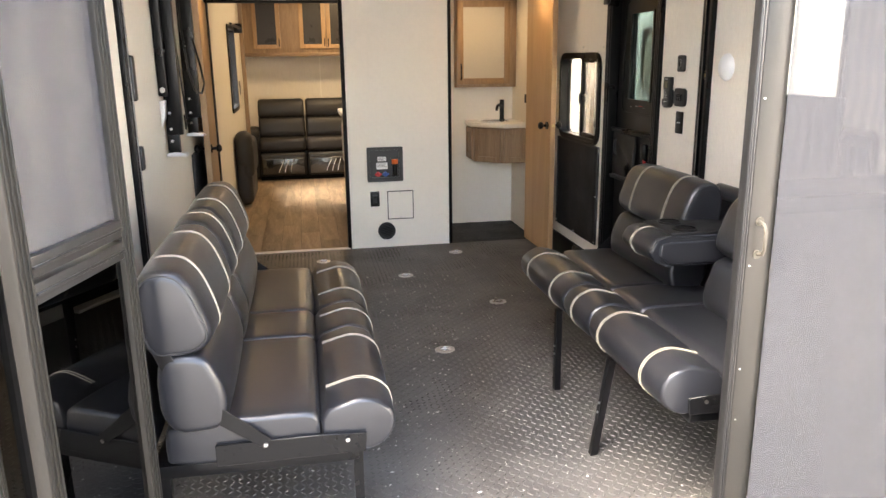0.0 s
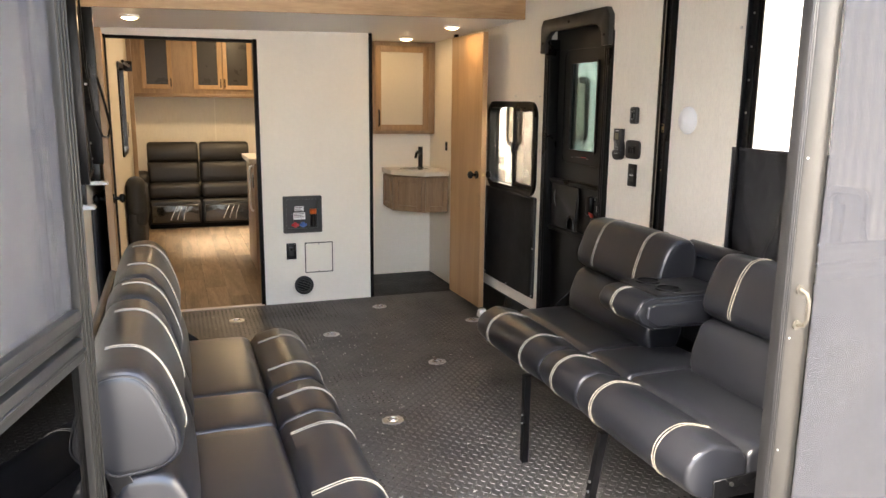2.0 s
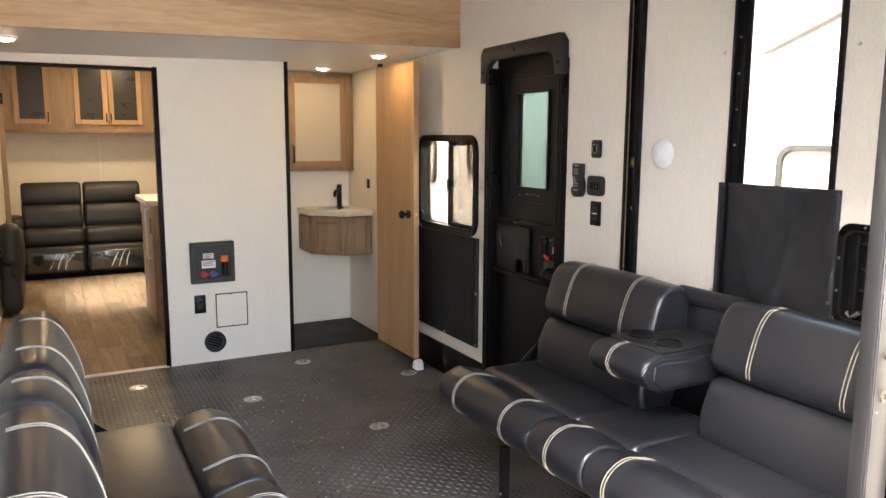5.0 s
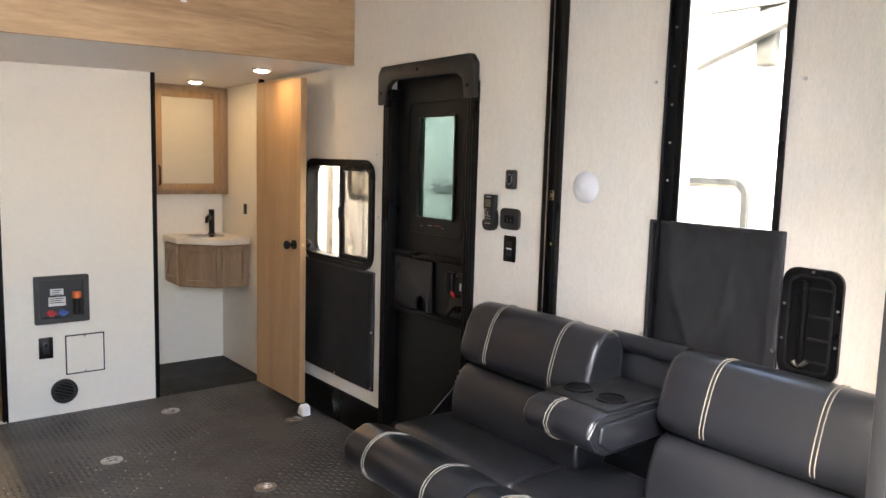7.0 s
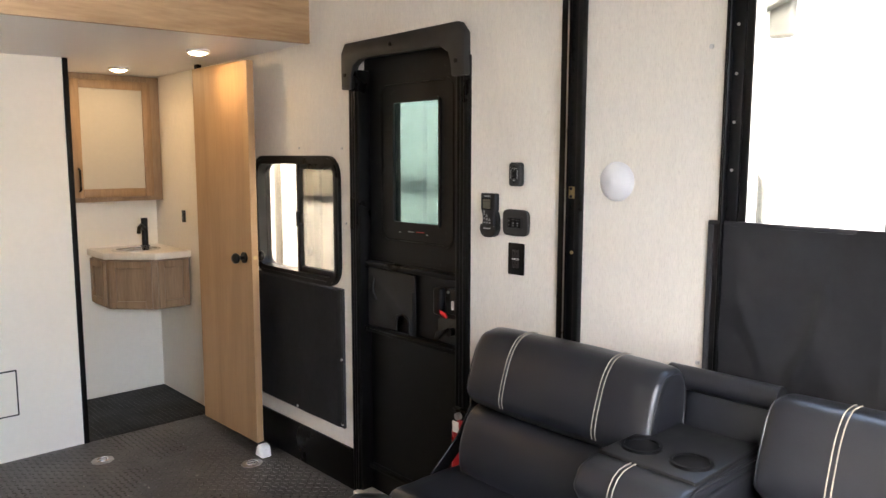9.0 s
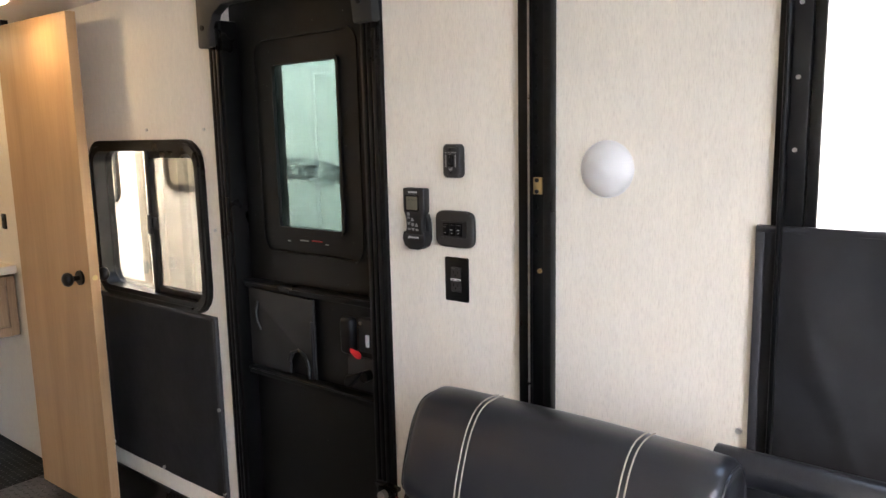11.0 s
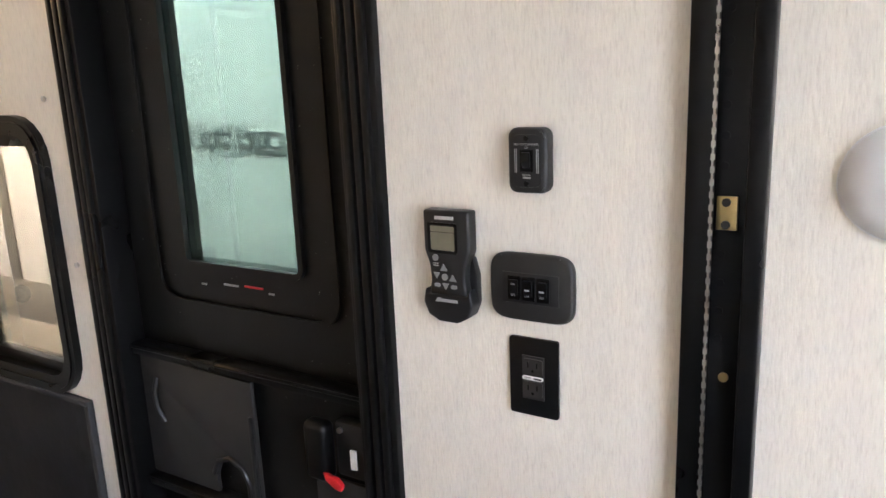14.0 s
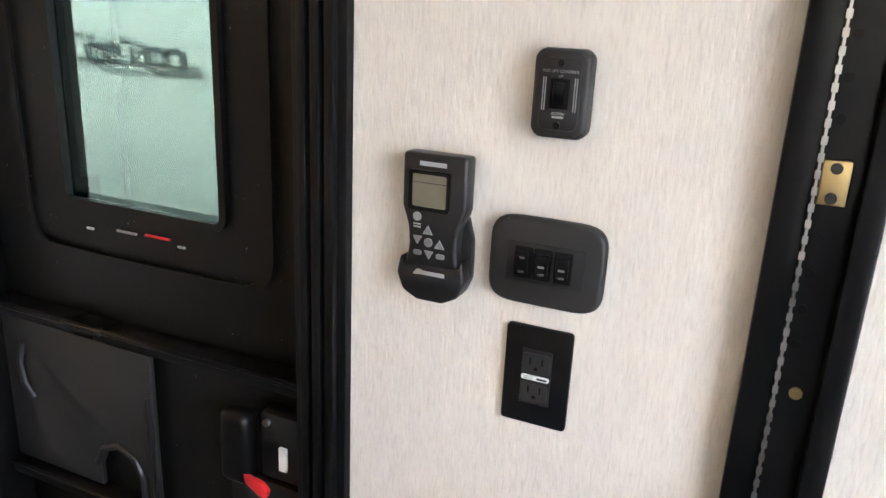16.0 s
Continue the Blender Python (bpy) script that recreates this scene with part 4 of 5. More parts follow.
panel_door(van, (1.425, 6.56), (1.425, 6.33), 0.60, 0.86)
panel_door(van, (1.433, 6.308), (1.613, 6.132), 0.592, 0.865)
panel_door(van, (1.626, 6.125), (1.818, 6.125), 0.592, 0.865)
top = tagged(part("vanity_top", bm_prism([(1.40, 6.578), (1.40, 6.30), (1.612, 6.095), (1.823, 6.095), (1.823, 6.578)], 'z', 0.874, 0.912, 0.004, 2), STONE), "pale stone-look laminate vanity top", "worktop")
sink = thing("wash_basin", (1.615, 6.34, 0.912), "small round stainless steel basin set in the vanity top", "sink")
cs = lambda r, k, n=28: (1.60 + r * math.cos(2 * math.pi * k / n), 6.33 + r * 0.8 * math.sin(2 * math.pi * k / n))
part("rim", bm_ring([cs(0.135, k) for k in range(28)], [cs(0.115, k) for k in range(28)], 'z', 0.912, 0.918), CHROME, sink)
# nearly flat bowl; its darker steel paints the shade of a deeper one
bm = bmesh.new()
rings = [[bm.verts.new((*cs(r, k), z)) for k in range(28)] for r, z in ((0.115, 0.9165), (0.105, 0.9155), (0.06, 0.9140), (0.012, 0.9135))]
for A, B in zip(rings, rings[1:]):
    for k in range(28):
        bm.faces.new((A[k], A[(k + 1) % 28], B[(k + 1) % 28], B[k]))
bm.faces.new(rings[-1])
part("bowl", bm, BASIN_SHADED, sink)
tap = thing("basin_tap", (1.70, 6.46, 0.912), "matt black single-lever basin tap", "tap")
part("post", bm_cyl((1.70, 6.46, 0.912), (1.70, 6.46, 1.085), 0.019, 18), BLACK, tap)
part("spout", bm_tube([(1.695, 6.45, 1.02), (1.66, 6.41, 1.045), (1.64, 6.385, 1.035), (1.632, 6.375, 1.0)], 0.012, 10), BLACK, tap)
part("base_ring", bm_cyl((1.70, 6.46, 0.912), (1.70, 6.46, 0.92), 0.028, 18), BLACK, tap)
cab = thing("mirror_cabinet", (1.58, 6.5, 1.19), "oak wall cabinet with a framed pale panel door", "cabinet")
part("body", bm_box((1.31, 6.465, 1.19), (1.823, 6.578, 1.918), 0.003), OAK_CAB, cab)
bm = bmesh.new()
w = 0.05
for a, b, c, e in ((1.315, 1.315 + w, 1.215, 1.885), (1.765 - w, 1.765, 1.215, 1.885)):
    bm_box((a, 6.445, c), (b, 6.464, e), 0.004, 2, bm)
for c in (1.215, 1.885 - w):
    bm_box((1.315 + w, 6.446, c), (1.765 - w, 6.464, c + w), 0.004, 2, bm)
cd = part("door", bm, OAK_MID, cab)
part("panel", bm_box((1.315 + w - 0.003, 6.455, 1.215 + w - 0.003), (1.765 - w + 0.003, 6.461, 1.885 - w + 0.003)), CREAM_PANEL, cd, "plain pale door panel")
part("handle", bm_tube([(1.342, 6.445, 1.255), (1.342, 6.425, 1.262), (1.342, 6.425, 1.372), (1.342, 6.445, 1.38)], 0.006), BLACK, cd, "black bar handle")


def outlet(name, parent_at, m, label, size=(0.07, 0.117), double=False):
    """A cover plate on a wall; m carries local x across, y up, z out of the wall."""
    t = thing(name, parent_at, label, "outlet")

    def put(nm, bm, mat, lab="", par=None):
        bmesh.ops.transform(bm, matrix=m, verts=bm.verts)
        return part(nm, bm, mat, par or t, lab)
    w, h = size[0] / 2, size[1] / 2
    put("plate", bm_prism(round_rect(-w, -h, w, h, 0.004, 3), 'z', 0.0, 0.006, 0.0015, 2), BLACK, "glossy black cover plate")
    put("insert", bm_box((-0.45 * w, -0.56 * h, 0.0055), (0.45 * w, 0.56 * h, 0.0075), 0.001), BLACK_PLASTIC)
    if double:
        for c in (-0.29 * h, 0.29 * h):
            face = put("socket", bm_prism(round_rect(-0.40 * w, c - 0.2 * h, 0.40 * w, c + 0.2 * h, 0.003, 3), 'z', 0.007, 0.0088), GREY_PLASTIC)
            for a in (-0.18 * w, 0.18 * w):
                put("slot", bm_box((a - 0.0009, c - 0.02 * h, 0.0085), (a + 0.0009, c + 0.12 * h, 0.0092)), BLACK_MATTE, "", face)
            put("slot", bm_cyl((0, c - 0.1 * h, 0.0085), (0, c - 0.1 * h, 0.0092), 0.002, 10), BLACK_MATTE, "", face)
        st = put("sticker", bm_prism(round_rect(-0.42 * w, -0.045 * h, 0.42 * w, 0.045 * h, 0.002, 3), 'z', 0.0076, 0.0094), PAPER, "small white sticker reading GFCI")
        text("sticker_text", "GFCI", 0.0042, m @ Matrix.Translation((-0.20 * w, 0, 0.0096)), BLACK_MATTE, t)
        put("sticker_lines", bm_box((0.05 * w, -0.02 * h, 0.0093), (0.36 * w, 0.02 * h, 0.0096)), GREY_PLASTIC, "", st)
    else:
        put("socket", bm_box((-0.25 * w, 0.1 * h, 0.007), (0.25 * w, 0.4 * h, 0.0085), 0.001), BLACK_MATTE)
    return t


FACE_RW = Matrix(((0, 0, -1, RW), (-1, 0, 0, 0), (0, 1, 0, 0), (0, 0, 0, 1)))      # across = -y, up = z, out = -x
FACE_FW = Matrix(((1, 0, 0, 0), (0, 0, -1, FW), (0, 1, 0, 0), (0, 0, 0, 1)))       # across = x, up = z, out = -y


def on_rw(y, z, tilt=0.0):
    return FACE_RW @ Matrix.Translation((-y, z, 0)) @ Matrix.Rotation(radians(tilt), 4, 'Z')


def on_fw(x, z):
    return FACE_FW @ Matrix.Translation((x, z, 0))


outlet("wall_outlet", (1.825, 6.18, 1.1), on_rw(6.175, 1.105), "small black outlet plate on the wash corner wall", (0.045, 0.07))
outlet("wall_outlet", (0.558, FW, 0.38), on_fw(0.536, 0.385), "black electrical outlet plate on the partition wall")
outlet("gfci_outlet", (RW, 3.58, 1.13), on_rw(3.583, 1.117, 0.0), "glossy black double outlet with a white GFCI sticker", (0.068, 0.106), True)

# swinging oak door
wd = thing("oak_swing_door", (1.645, 5.57, 0), "plain oak-veneered door standing open against the wall", "door")
mwd = Matrix.Translation((1.690, 5.13, 0)) @ Matrix.Rotation(math.atan2(0.55, -0.012), 4, 'Z')
bm = bm_box((0, -0.036, 0.065), (0.545, 0.0, 1.893), 0.0015, 1)
bmesh.ops.transform(bm, matrix=mwd, verts=bm.verts)
part("slab", bm, OAK_DOOR, wd)


def knob(m, parent, lab="dark bronze round knob"):
    for s in (1, -1):
        bm = bmesh.new()
        z0 = 0.0 if s > 0 else -0.036
        bm_cyl((0, z0, 0), (0, z0 + s * 0.008, 0), 0.027, 20, None, bm)
        bm_cyl((0, z0 + s * 0.006, 0), (0, z0 + s * 0.035, 0), 0.010, 14, None, bm)
        bmesh.ops.create_uvsphere(bm, u_segments=18, v_segments=10, radius=0.026, matrix=Matrix.Translation((0, z0 + s * 0.048, 0)) @ Matrix.Diagonal((1, 0.75, 1, 1)))
        bmesh.ops.transform(bm, matrix=m, verts=bm.verts)
        part("knob", bm, BLACK, parent, lab)


knob(mwd @ Matrix.Translation((0.065, 0, 0.972)), wd)
bm = bm_cyl((-0.002, -0.018, 0.975), (0.001, -0.018, 0.975), 0.010, 12)
bmesh.ops.transform(bm, matrix=mwd, verts=bm.verts)
part("latch_bolt", bm, BRASS, wd)
bm = bm_box((0.50, -0.03, 1.893), (0.53, -0.005, 1.915))
bmesh.ops.transform(bm, matrix=mwd, verts=bm.verts)
part("top_pivot", bm, BLACK_MATTE, wd)
ds = thing("door_stop", (1.715, 5.115, 0), "crumpled white foam wedge under a door", "door stop")
bm = bm_prism([(5.075, 0.0), (5.15, 0.0), (5.14, 0.04), (5.115, 0.066), (5.085, 0.05)], 'x', 1.685, 1.735, 0.008, 2)
for v in bm.verts:
    v.co += Vector((noise.noise(v.co * 40), noise.noise(v.co * 40 + Vector((9, 0, 0))), 0)) * 0.006
    v.co.z = max(0, v.co.z)
part("wedge", bm, PAPER, ds)

# ---- partition wall fittings ----
fb = thing("service_panel", (0.64, FW, 0.52), "black recessed water service box with red and blue valves", "service box")
part("bezel", bm_ring(round_rect(0.504, 0.520, 0.778, 0.783, 0.008, 3), round_rect(0.535, 0.553, 0.748, 0.752, 0.006, 3), 'y', FW - 0.022, FW - 0.001), GREY_PLASTIC, fb)
part("bezel_lip", bm_ring(round_rect(0.526, 0.544, 0.757, 0.761, 0.008, 3), round_rect(0.535, 0.553, 0.748, 0.752, 0.006, 3), 'y', FW - 0.026, FW - 0.020), BLACK_PLASTIC, fb)
part("tray", bm_box((0.53, FW - 0.006, 0.548), (0.752, FW - 0.002, 0.756)), BLACK_PLASTIC, fb)
for x, c, nm in ((0.585, RED, "hot_valve"), (0.642, BLUE, "cold_valve")):
    bm = bm_cyl((x, FW - 0.03, 0.578), (x, FW - 0.005, 0.578), 0.018, 14)
    bm_box((x - 0.026, FW - 0.036, 0.571), (x + 0.026, FW - 0.026, 0.587), 0.003, 1, bm)
    bm_box((x - 0.008, FW - 0.036, 0.56), (x + 0.008, FW - 0.026, 0.60), 0.003, 1, bm)
    part(nm, bm, c, fb)
bm = bm_cyl((0.715, FW - 0.022, 0.566), (0.715, FW - 0.022, 0.66), 0.020, 16)
part("hose_socket", bm, BLACK, fb)
part("hose_cap", bm_cyl((0.715, FW - 0.022, 0.655), (0.715, FW - 0.022, 0.69), 0.024, 16), ORANGE, fb, "orange screw cap")
for x0, x1, z0, z1 in ((0.575, 0.66, 0.615, 0.665), (0.585, 0.65, 0.675, 0.71)):
    tg = part("paper_label", bm_box((x0, FW - 0.012, z0), (x1, FW - 0.009, z1)), PAPER, fb, "small printed white label")
    for k in range(3):
        zz = z1 - 0.009 - k * 0.011
        part("print_line", bm_box((x0 + 0.006, FW - 0.0128, zz - 0.002), (x1 - 0.01 - 0.012 * (k % 2), FW - 0.0121, zz + 0.002)), GREY_PLASTIC, tg)
ht = thing("access_hatch", (0.756, FW, 0.22), "square white access hatch with a dark edge", "hatch")
part("frame", bm_ring(round_rect(0.655, 0.22, 0.858, 0.443, 0.003, 2), round_rect(0.661, 0.226, 0.852, 0.437, 0.003, 2), 'y', FW - 0.007, FW - 0.001), BLACK, ht)
part("door", bm_box((0.661, FW - 0.005, 0.226), (0.852, FW - 0.001, 0.437)), WALL_WHITE, ht)
for z in (0.231, 0.432):
    part("clip", bm_cyl((0.756, FW - 0.008, z), (0.756, FW - 0.004, z), 0.004, 8), BLACK, ht)
vt = thing("floor_vent", (0.61, FW, 0.08), "round black louvred heating vent low on the wall", "vent")
cc = lambda r, k, n=32: (0.611 + r * math.cos(2 * math.pi * k / n), 0.131 + r * math.sin(2 * math.pi * k / n))
part("rim", bm_ring([cc(0.068, k) for k in range(32)], [cc(0.05, k) for k in range(32)], 'y', FW - 0.018, FW - 0.001), BLACK_PLASTIC, vt)
part("backing", bm_cyl((0.611, FW - 0.003, 0.131), (0.611, FW - 0.001, 0.131), 0.05, 28), BLACK_MATTE, vt)
for k in range(5):
    dz = -0.036 + 0.018 * k
    hw = math.sqrt(0.049 ** 2 - dz ** 2)
    bm = bm_box((0.611 - hw, FW - 0.013, 0.131 + dz - 0.002), (0.611 + hw, FW - 0.004, 0.131 + dz + 0.002))
    bmesh.ops.rotate(bm, verts=bm.verts, cent=(0.611, FW - 0.008, 0.131), matrix=Matrix.Rotation(radians(22), 3, 'Y'))
    part("slat", bm, GREY_PLASTIC, vt)

for ob, dx in ((fb, -0.020), (ht, -0.023), (vt, 0.009)):
    ob.location.x += dx

# ---- tie-down rings in the floor ----
for x, y in ((1.111, 5.578), (0.653, 5.034), (1.122, 4.352), (0.666, 3.668), (0.114, 5.526), (1.623, 5.062)):
    td = thing("tie_down", (x, y, 0), "recessed zinc tie-down ring in the floor", "tie-down", "floor tie-downs")
    oct1 = [(x + 0.052 * math.cos(radians(22.5 + 45 * k)) * (1.0 if k % 2 else 1.05), y + 0.046 * math.sin(radians(22.5 + 45 * k))) for k in range(8)]
    oct2 = [(x + (a - x) * 0.62, y + (b - y) * 0.62) for a, b in oct1]
    part("plate", bm_ring(oct1, oct2, 'z', 0.0, 0.0055), STEEL, td)
    part("cup", bm_prism(oct2, 'z', 0.0, 0.0025), CHROME, td)
    part("ring", bm_tube([(x + 0.026 * math.cos(a / 8 * math.pi), y + 0.020 * math.sin(a / 8 * math.pi), 0.006 + 0.004 * math.sin(a / 8 * math.pi)) for a in range(-1, 16)], 0.0038, 8), CHROME, td)

# ---- controls on the side wall ----
rc = thing("fan_remote", (RW, 3.70, 1.19), "black fan remote with grey screen in a wall holder", "remote")
M = on_rw(3.694, 1.258, 0.0)


def on(m, nm, bm, mat, par, lab=""):
    bmesh.ops.transform(bm, matrix=m, verts=bm.verts)
    return part(nm, bm, mat, par, lab)


outline = [(-0.034, 0.073), (0.034, 0.073), (0.034, 0.02), (0.027, 0.0), (0.0255, -0.02), (0.029, -0.04), (0.024, -0.058), (0.012, -0.066), (-0.012, -0.066), (-0.024, -0.058), (-0.029, -0.04), (-0.0255, -0.02), (-0.027, 0.0), (-0.034, 0.02)]
on(M, "body", bm_prism(outline, 'z', 0.004, 0.026, 0.004, 3), BLACK_PLASTIC, rc)
hold = [(-0.033, -0.031), (-0.029, -0.038), (0.029, -0.038), (0.033, -0.028), (0.037, -0.05), (0.03, -0.067), (0.014, -0.0755), (-0.014, -0.0755), (-0.03, -0.067), (-0.037, -0.05)]
on(M, "holder", bm_prism(hold, 'z', 0.0, 0.0285, 0.003, 3), BLACK_PLASTIC, rc, "curved black holder")
on(M, "holder_back", bm_prism([(0.030, 0.012), (0.0365, -0.012), (0.037, -0.05), (0.02, -0.06), (-0.02, -0.06), (-0.03, -0.05)], 'z', 0.0, 0.012, 0.002, 2), BLACK_PLASTIC, rc)
bz = on(M, "screen_bezel", bm_ring(round_rect(-0.0265, 0.017, 0.0175, 0.057, 0.003, 3), round_rect(-0.0225, 0.021, 0.0135, 0.053, 0.002, 3), 'z', 0.0255, 0.0272), BLACK, rc)
on(M, "screen", bm_box((-0.0225, 0.021, 0.0255), (0.0135, 0.053, 0.0266)), LCD, bz, "dull olive-grey display")
on(M, "screen_line", bm_box((-0.0225, 0.0445, 0.0265), (0.0135, 0.0450, 0.0268)), BLACK_MATTE, bz)
on(M, "brand_bar", bm_box((-0.0155, 0.0612, 0.0258), (0.0125, 0.0655, 0.0265)), INK, rc)
on(M, "brand_bar", bm_box((-0.011, -0.0475, 0.0283), (0.016, -0.0435, 0.0290)), INK, rc)
on(M, "brand_mark", bm_prism([(-0.018, -0.048), (-0.012, -0.048), (-0.008, -0.0425), (-0.014, -0.0425)], 'z', 0.0283, 0.0290), INK, rc)
BTN = material("button_grey", (0.22, 0.22, 0.22), 0.5)
tri = lambda cx, cy, r, up: [(cx - r, cy - r * 0.7 * up), (cx + r, cy - r * 0.7 * up), (cx, cy + r * up)] if up > 0 else [(cx + r, cy + r * 0.7), (cx - r, cy + r * 0.7), (cx, cy - r)]
for nm, poly in (("power_button", [(-0.0165 + 0.0045 * math.cos(k * math.pi / 8), 0.0105 + 0.0045 * math.sin(k * math.pi / 8)) for k in range(16)]),
                 ("up_button", tri(-0.0045, -0.0025, 0.0055, 1)), ("minus_button", tri(-0.0155, -0.0125, 0.005, -1)), ("plus_button", tri(0.0085, -0.0155, 0.0055, 1)),
                 ("auto_button", [(-0.0035 + 0.0046 * math.cos(k * math.pi / 8), -0.0145 + 0.0046 * math.sin(k * math.pi / 8)) for k in range(16)]),
                 ("down_button", tri(-0.0025, -0.0265, 0.005, -1)), ("mode_button", round_rect(-0.0195, -0.0285, -0.0105, -0.0235, 0.002, 3)), ("lock_button", round_rect(0.0055, -0.0295, 0.0145, -0.0245, 0.002, 3))):
    on(M, nm, bm_prism(poly, 'z', 0.0255, 0.0272, 0.0003, 1), BTN, rc, "small grey key")
for a, b in ((0.0036, 0.0022), (0.0008, -0.0006)):
    on(M, "key_caption", bm_box((-0.0205, b, 0.0258), (-0.0125, a, 0.0263)), INK, rc)

bl = thing("bed_lift_switch", (RW, 3.58, 1.36), "black rounded bed lift rocker switch with white lettering", "switch")
M = on_rw(3.580, 1.396, 0.0)
on(M, "cover", bm_prism(round_rect(-0.0255, -0.0385, 0.0255, 0.0385, 0.011, 5), 'z', 0.0, 0.022, 0.005, 3), GREY_PLASTIC, bl)
fp = on(M, "face_plate", bm_prism(round_rect(-0.0175, -0.031, 0.0175, 0.031, 0.007, 5), 'z', 0.0195, 0.0232, 0.0008, 2), BLACK_PLASTIC, bl)
on(M, "switch_well", bm_box((-0.0085, -0.0125, 0.023), (0.0085, 0.0135, 0.0242), 0.001), BLACK_MATTE, fp)
rk = on(M, "rocker", bm_prism([(-0.0095, 0.0235), (0.0, 0.0290), (0.0100, 0.0268), (0.0100, 0.0235)], 'x', -0.0052, 0.0052, 0.001, 2), BLACK, bl, "black rocker")
for z in (-0.0265, 0.0265):
    on(M, "screw", bm_cyl((0, z, 0.0228), (0, z, 0.0246), 0.0032, 12), BLACK, fp)
for s, y, b in ((0.0036, 0.0195, "BED LIFT CONTROL"), (0.0034, 0.0155, "UP"), (0.0034, -0.0165, "DOWN")):
    text("lettering", b, s, M @ Matrix.Translation((0, y, 0.0235)), INK, bl)
on(M, "caption_bar", bm_box((-0.005, -0.0205, 0.0231), (0.005, -0.0185, 0.0236)), INK, bl)
for sx in (-0.0150, -0.0130, 0.0130, 0.0150):
    on(M, "caption_bar", bm_box((sx - 0.0004, -0.014, 0.0231), (sx + 0.0004, 0.0145, 0.0236)), INK, bl)

sw = thing("switch_plate", (RW, 3.585, 1.205), "wide black plate with three rocker switches", "switch")
M = on_rw(3.582, 1.2375, 0.0)
outl = []
for k in range(40):
    a = 2 * math.pi * k / 40
    c, s = math.cos(a), math.sin(a)
    outl.append((0.0565 * math.copysign(abs(c) ** 0.32, c) * (1 - 0.05 * abs(s) ** 3), 0.0435 * math.copysign(abs(s) ** 0.32, s) * (1 - 0.09 * abs(c) ** 3)))
on(M, "cover", bm_prism(outl, 'z', 0.0, 0.014, 0.005, 3), GREY_PLASTIC, sw)
on(M, "face_plate", bm_box((-0.038, -0.0195, 0.0135), (0.038, 0.0195, 0.0152), 0.0008), BLACK_PLASTIC, sw)
for i, cx in enumerate((-0.021, -0.0015, 0.018)):
    wl = on(M, "switch_frame", bm_box((cx - 0.0085, -0.0155, 0.015), (cx + 0.0085, 0.0155, 0.0172), 0.001), BLACK_MATTE, sw)
    on(M, "rocker", bm_prism([(-0.011, 0.017), (-0.002, 0.0205 if i else 0.019), (0.011, 0.0195 if i == 0 else 0.0225), (0.011, 0.017)], 'x', cx - 0.0058, cx + 0.0058, 0.0008, 2), BLACK, wl)
    text("lettering", "OFF", 0.0034, M @ Matrix.Translation((cx, -0.0085, 0.0203)), INK, sw)
    if i == 0:
        text("lettering", "ON", 0.0034, M @ Matrix.Translation((cx, 0.0055, 0.0203)), INK, sw)
    else:
        on(M, "caption_bar", bm_box((cx - 0.003, -0.0015, 0.0208), (cx + 0.003, 0.0005, 0.0218)), INK, sw)

dm = thing("wall_dome_light", (RW, 3.200, 1.382), "unlit white round dome light on the wall", "wall light")
bm = bmesh.new()
prof = [(0.0, 0.0310), (0.0085, 0.0306), (0.0095, 0.0299), (0.025, 0.0270), (0.040, 0.0205), (0.050, 0.0130), (0.0555, 0.006), (0.0570, 0.0)]
bm_rings = []
for r, d in prof:
    bm_rings.append([bm.verts.new((RW - d, 3.200 + r * math.cos(2 * math.pi * k / 40), 1.382 + r * math.sin(2 * math.pi * k / 40))) for k in range(40)] if r else [bm.verts.new((RW - d, 3.200, 1.382))])
for k in range(40):
    bm.faces.new((bm_rings[0][0], bm_rings[1][k], bm_rings[1][(k + 1) % 40]))
for A, B in zip(bm_rings[1:], bm_rings[2:]):
    for k in range(40):
        bm.faces.new((A[k], B[k], B[(k + 1) % 40], A[(k + 1) % 40]))
bmesh.ops.recalc_face_normals(bm, faces=bm.faces)
part("dome", bm, WHITE_PLASTIC, dm, "frosted white dome")
part("base_ring", bm_cyl((RW - 0.004, 3.200, 1.382), (RW - 0.0005, 3.200, 1.382), 0.0575, 40), WHITE_PLASTIC, dm)

rx = thing("recessed_box", (RW, 2.315, 0.89), "black recessed plastic utility box with shelves in the wall", "wall box")
part("bezel", bm_ring(round_rect(2.232, 0.892, 2.398, 1.207, 0.04), round_rect(2.258, 0.918, 2.372, 1.181, 0.026), 'x', RW - 0.014, RW - 0.001), BLACK, rx)
part("bezel_lip", bm_ring(round_rect(2.252, 0.912, 2.378, 1.187, 0.03), round_rect(2.258, 0.918, 2.372, 1.181, 0.026), 'x', RW - 0.019, RW - 0.012), BLACK_PLASTIC, rx)
part("back", bm_prism(round_rect(2.255, 0.915, 2.375, 1.184, 0.028), 'x', RW - 0.004, RW - 0.0015), BLACK_MATTE, rx)
for z in (0.945, 1.01, 1.075, 1.15):
    part("shelf", bm_box((RW - 0.010, 2.262, z - 0.004), (RW - 0.004, 2.325, z + 0.003), 0.001), BLACK_PLASTIC, rx)
part("cable_tube", bm_cyl((RW - 0.009, 2.335, 0.93), (RW - 0.009, 2.335, 1.17), 0.012, 14), BLACK, rx)
part("cable_end", bm_tube([(RW - 0.012, 2.352, 0.94), (RW - 0.014, 2.34, 0.93), (RW - 0.014, 2.325, 0.935), (RW - 0.012, 2.315, 0.945)], 0.007), STEEL, rx)
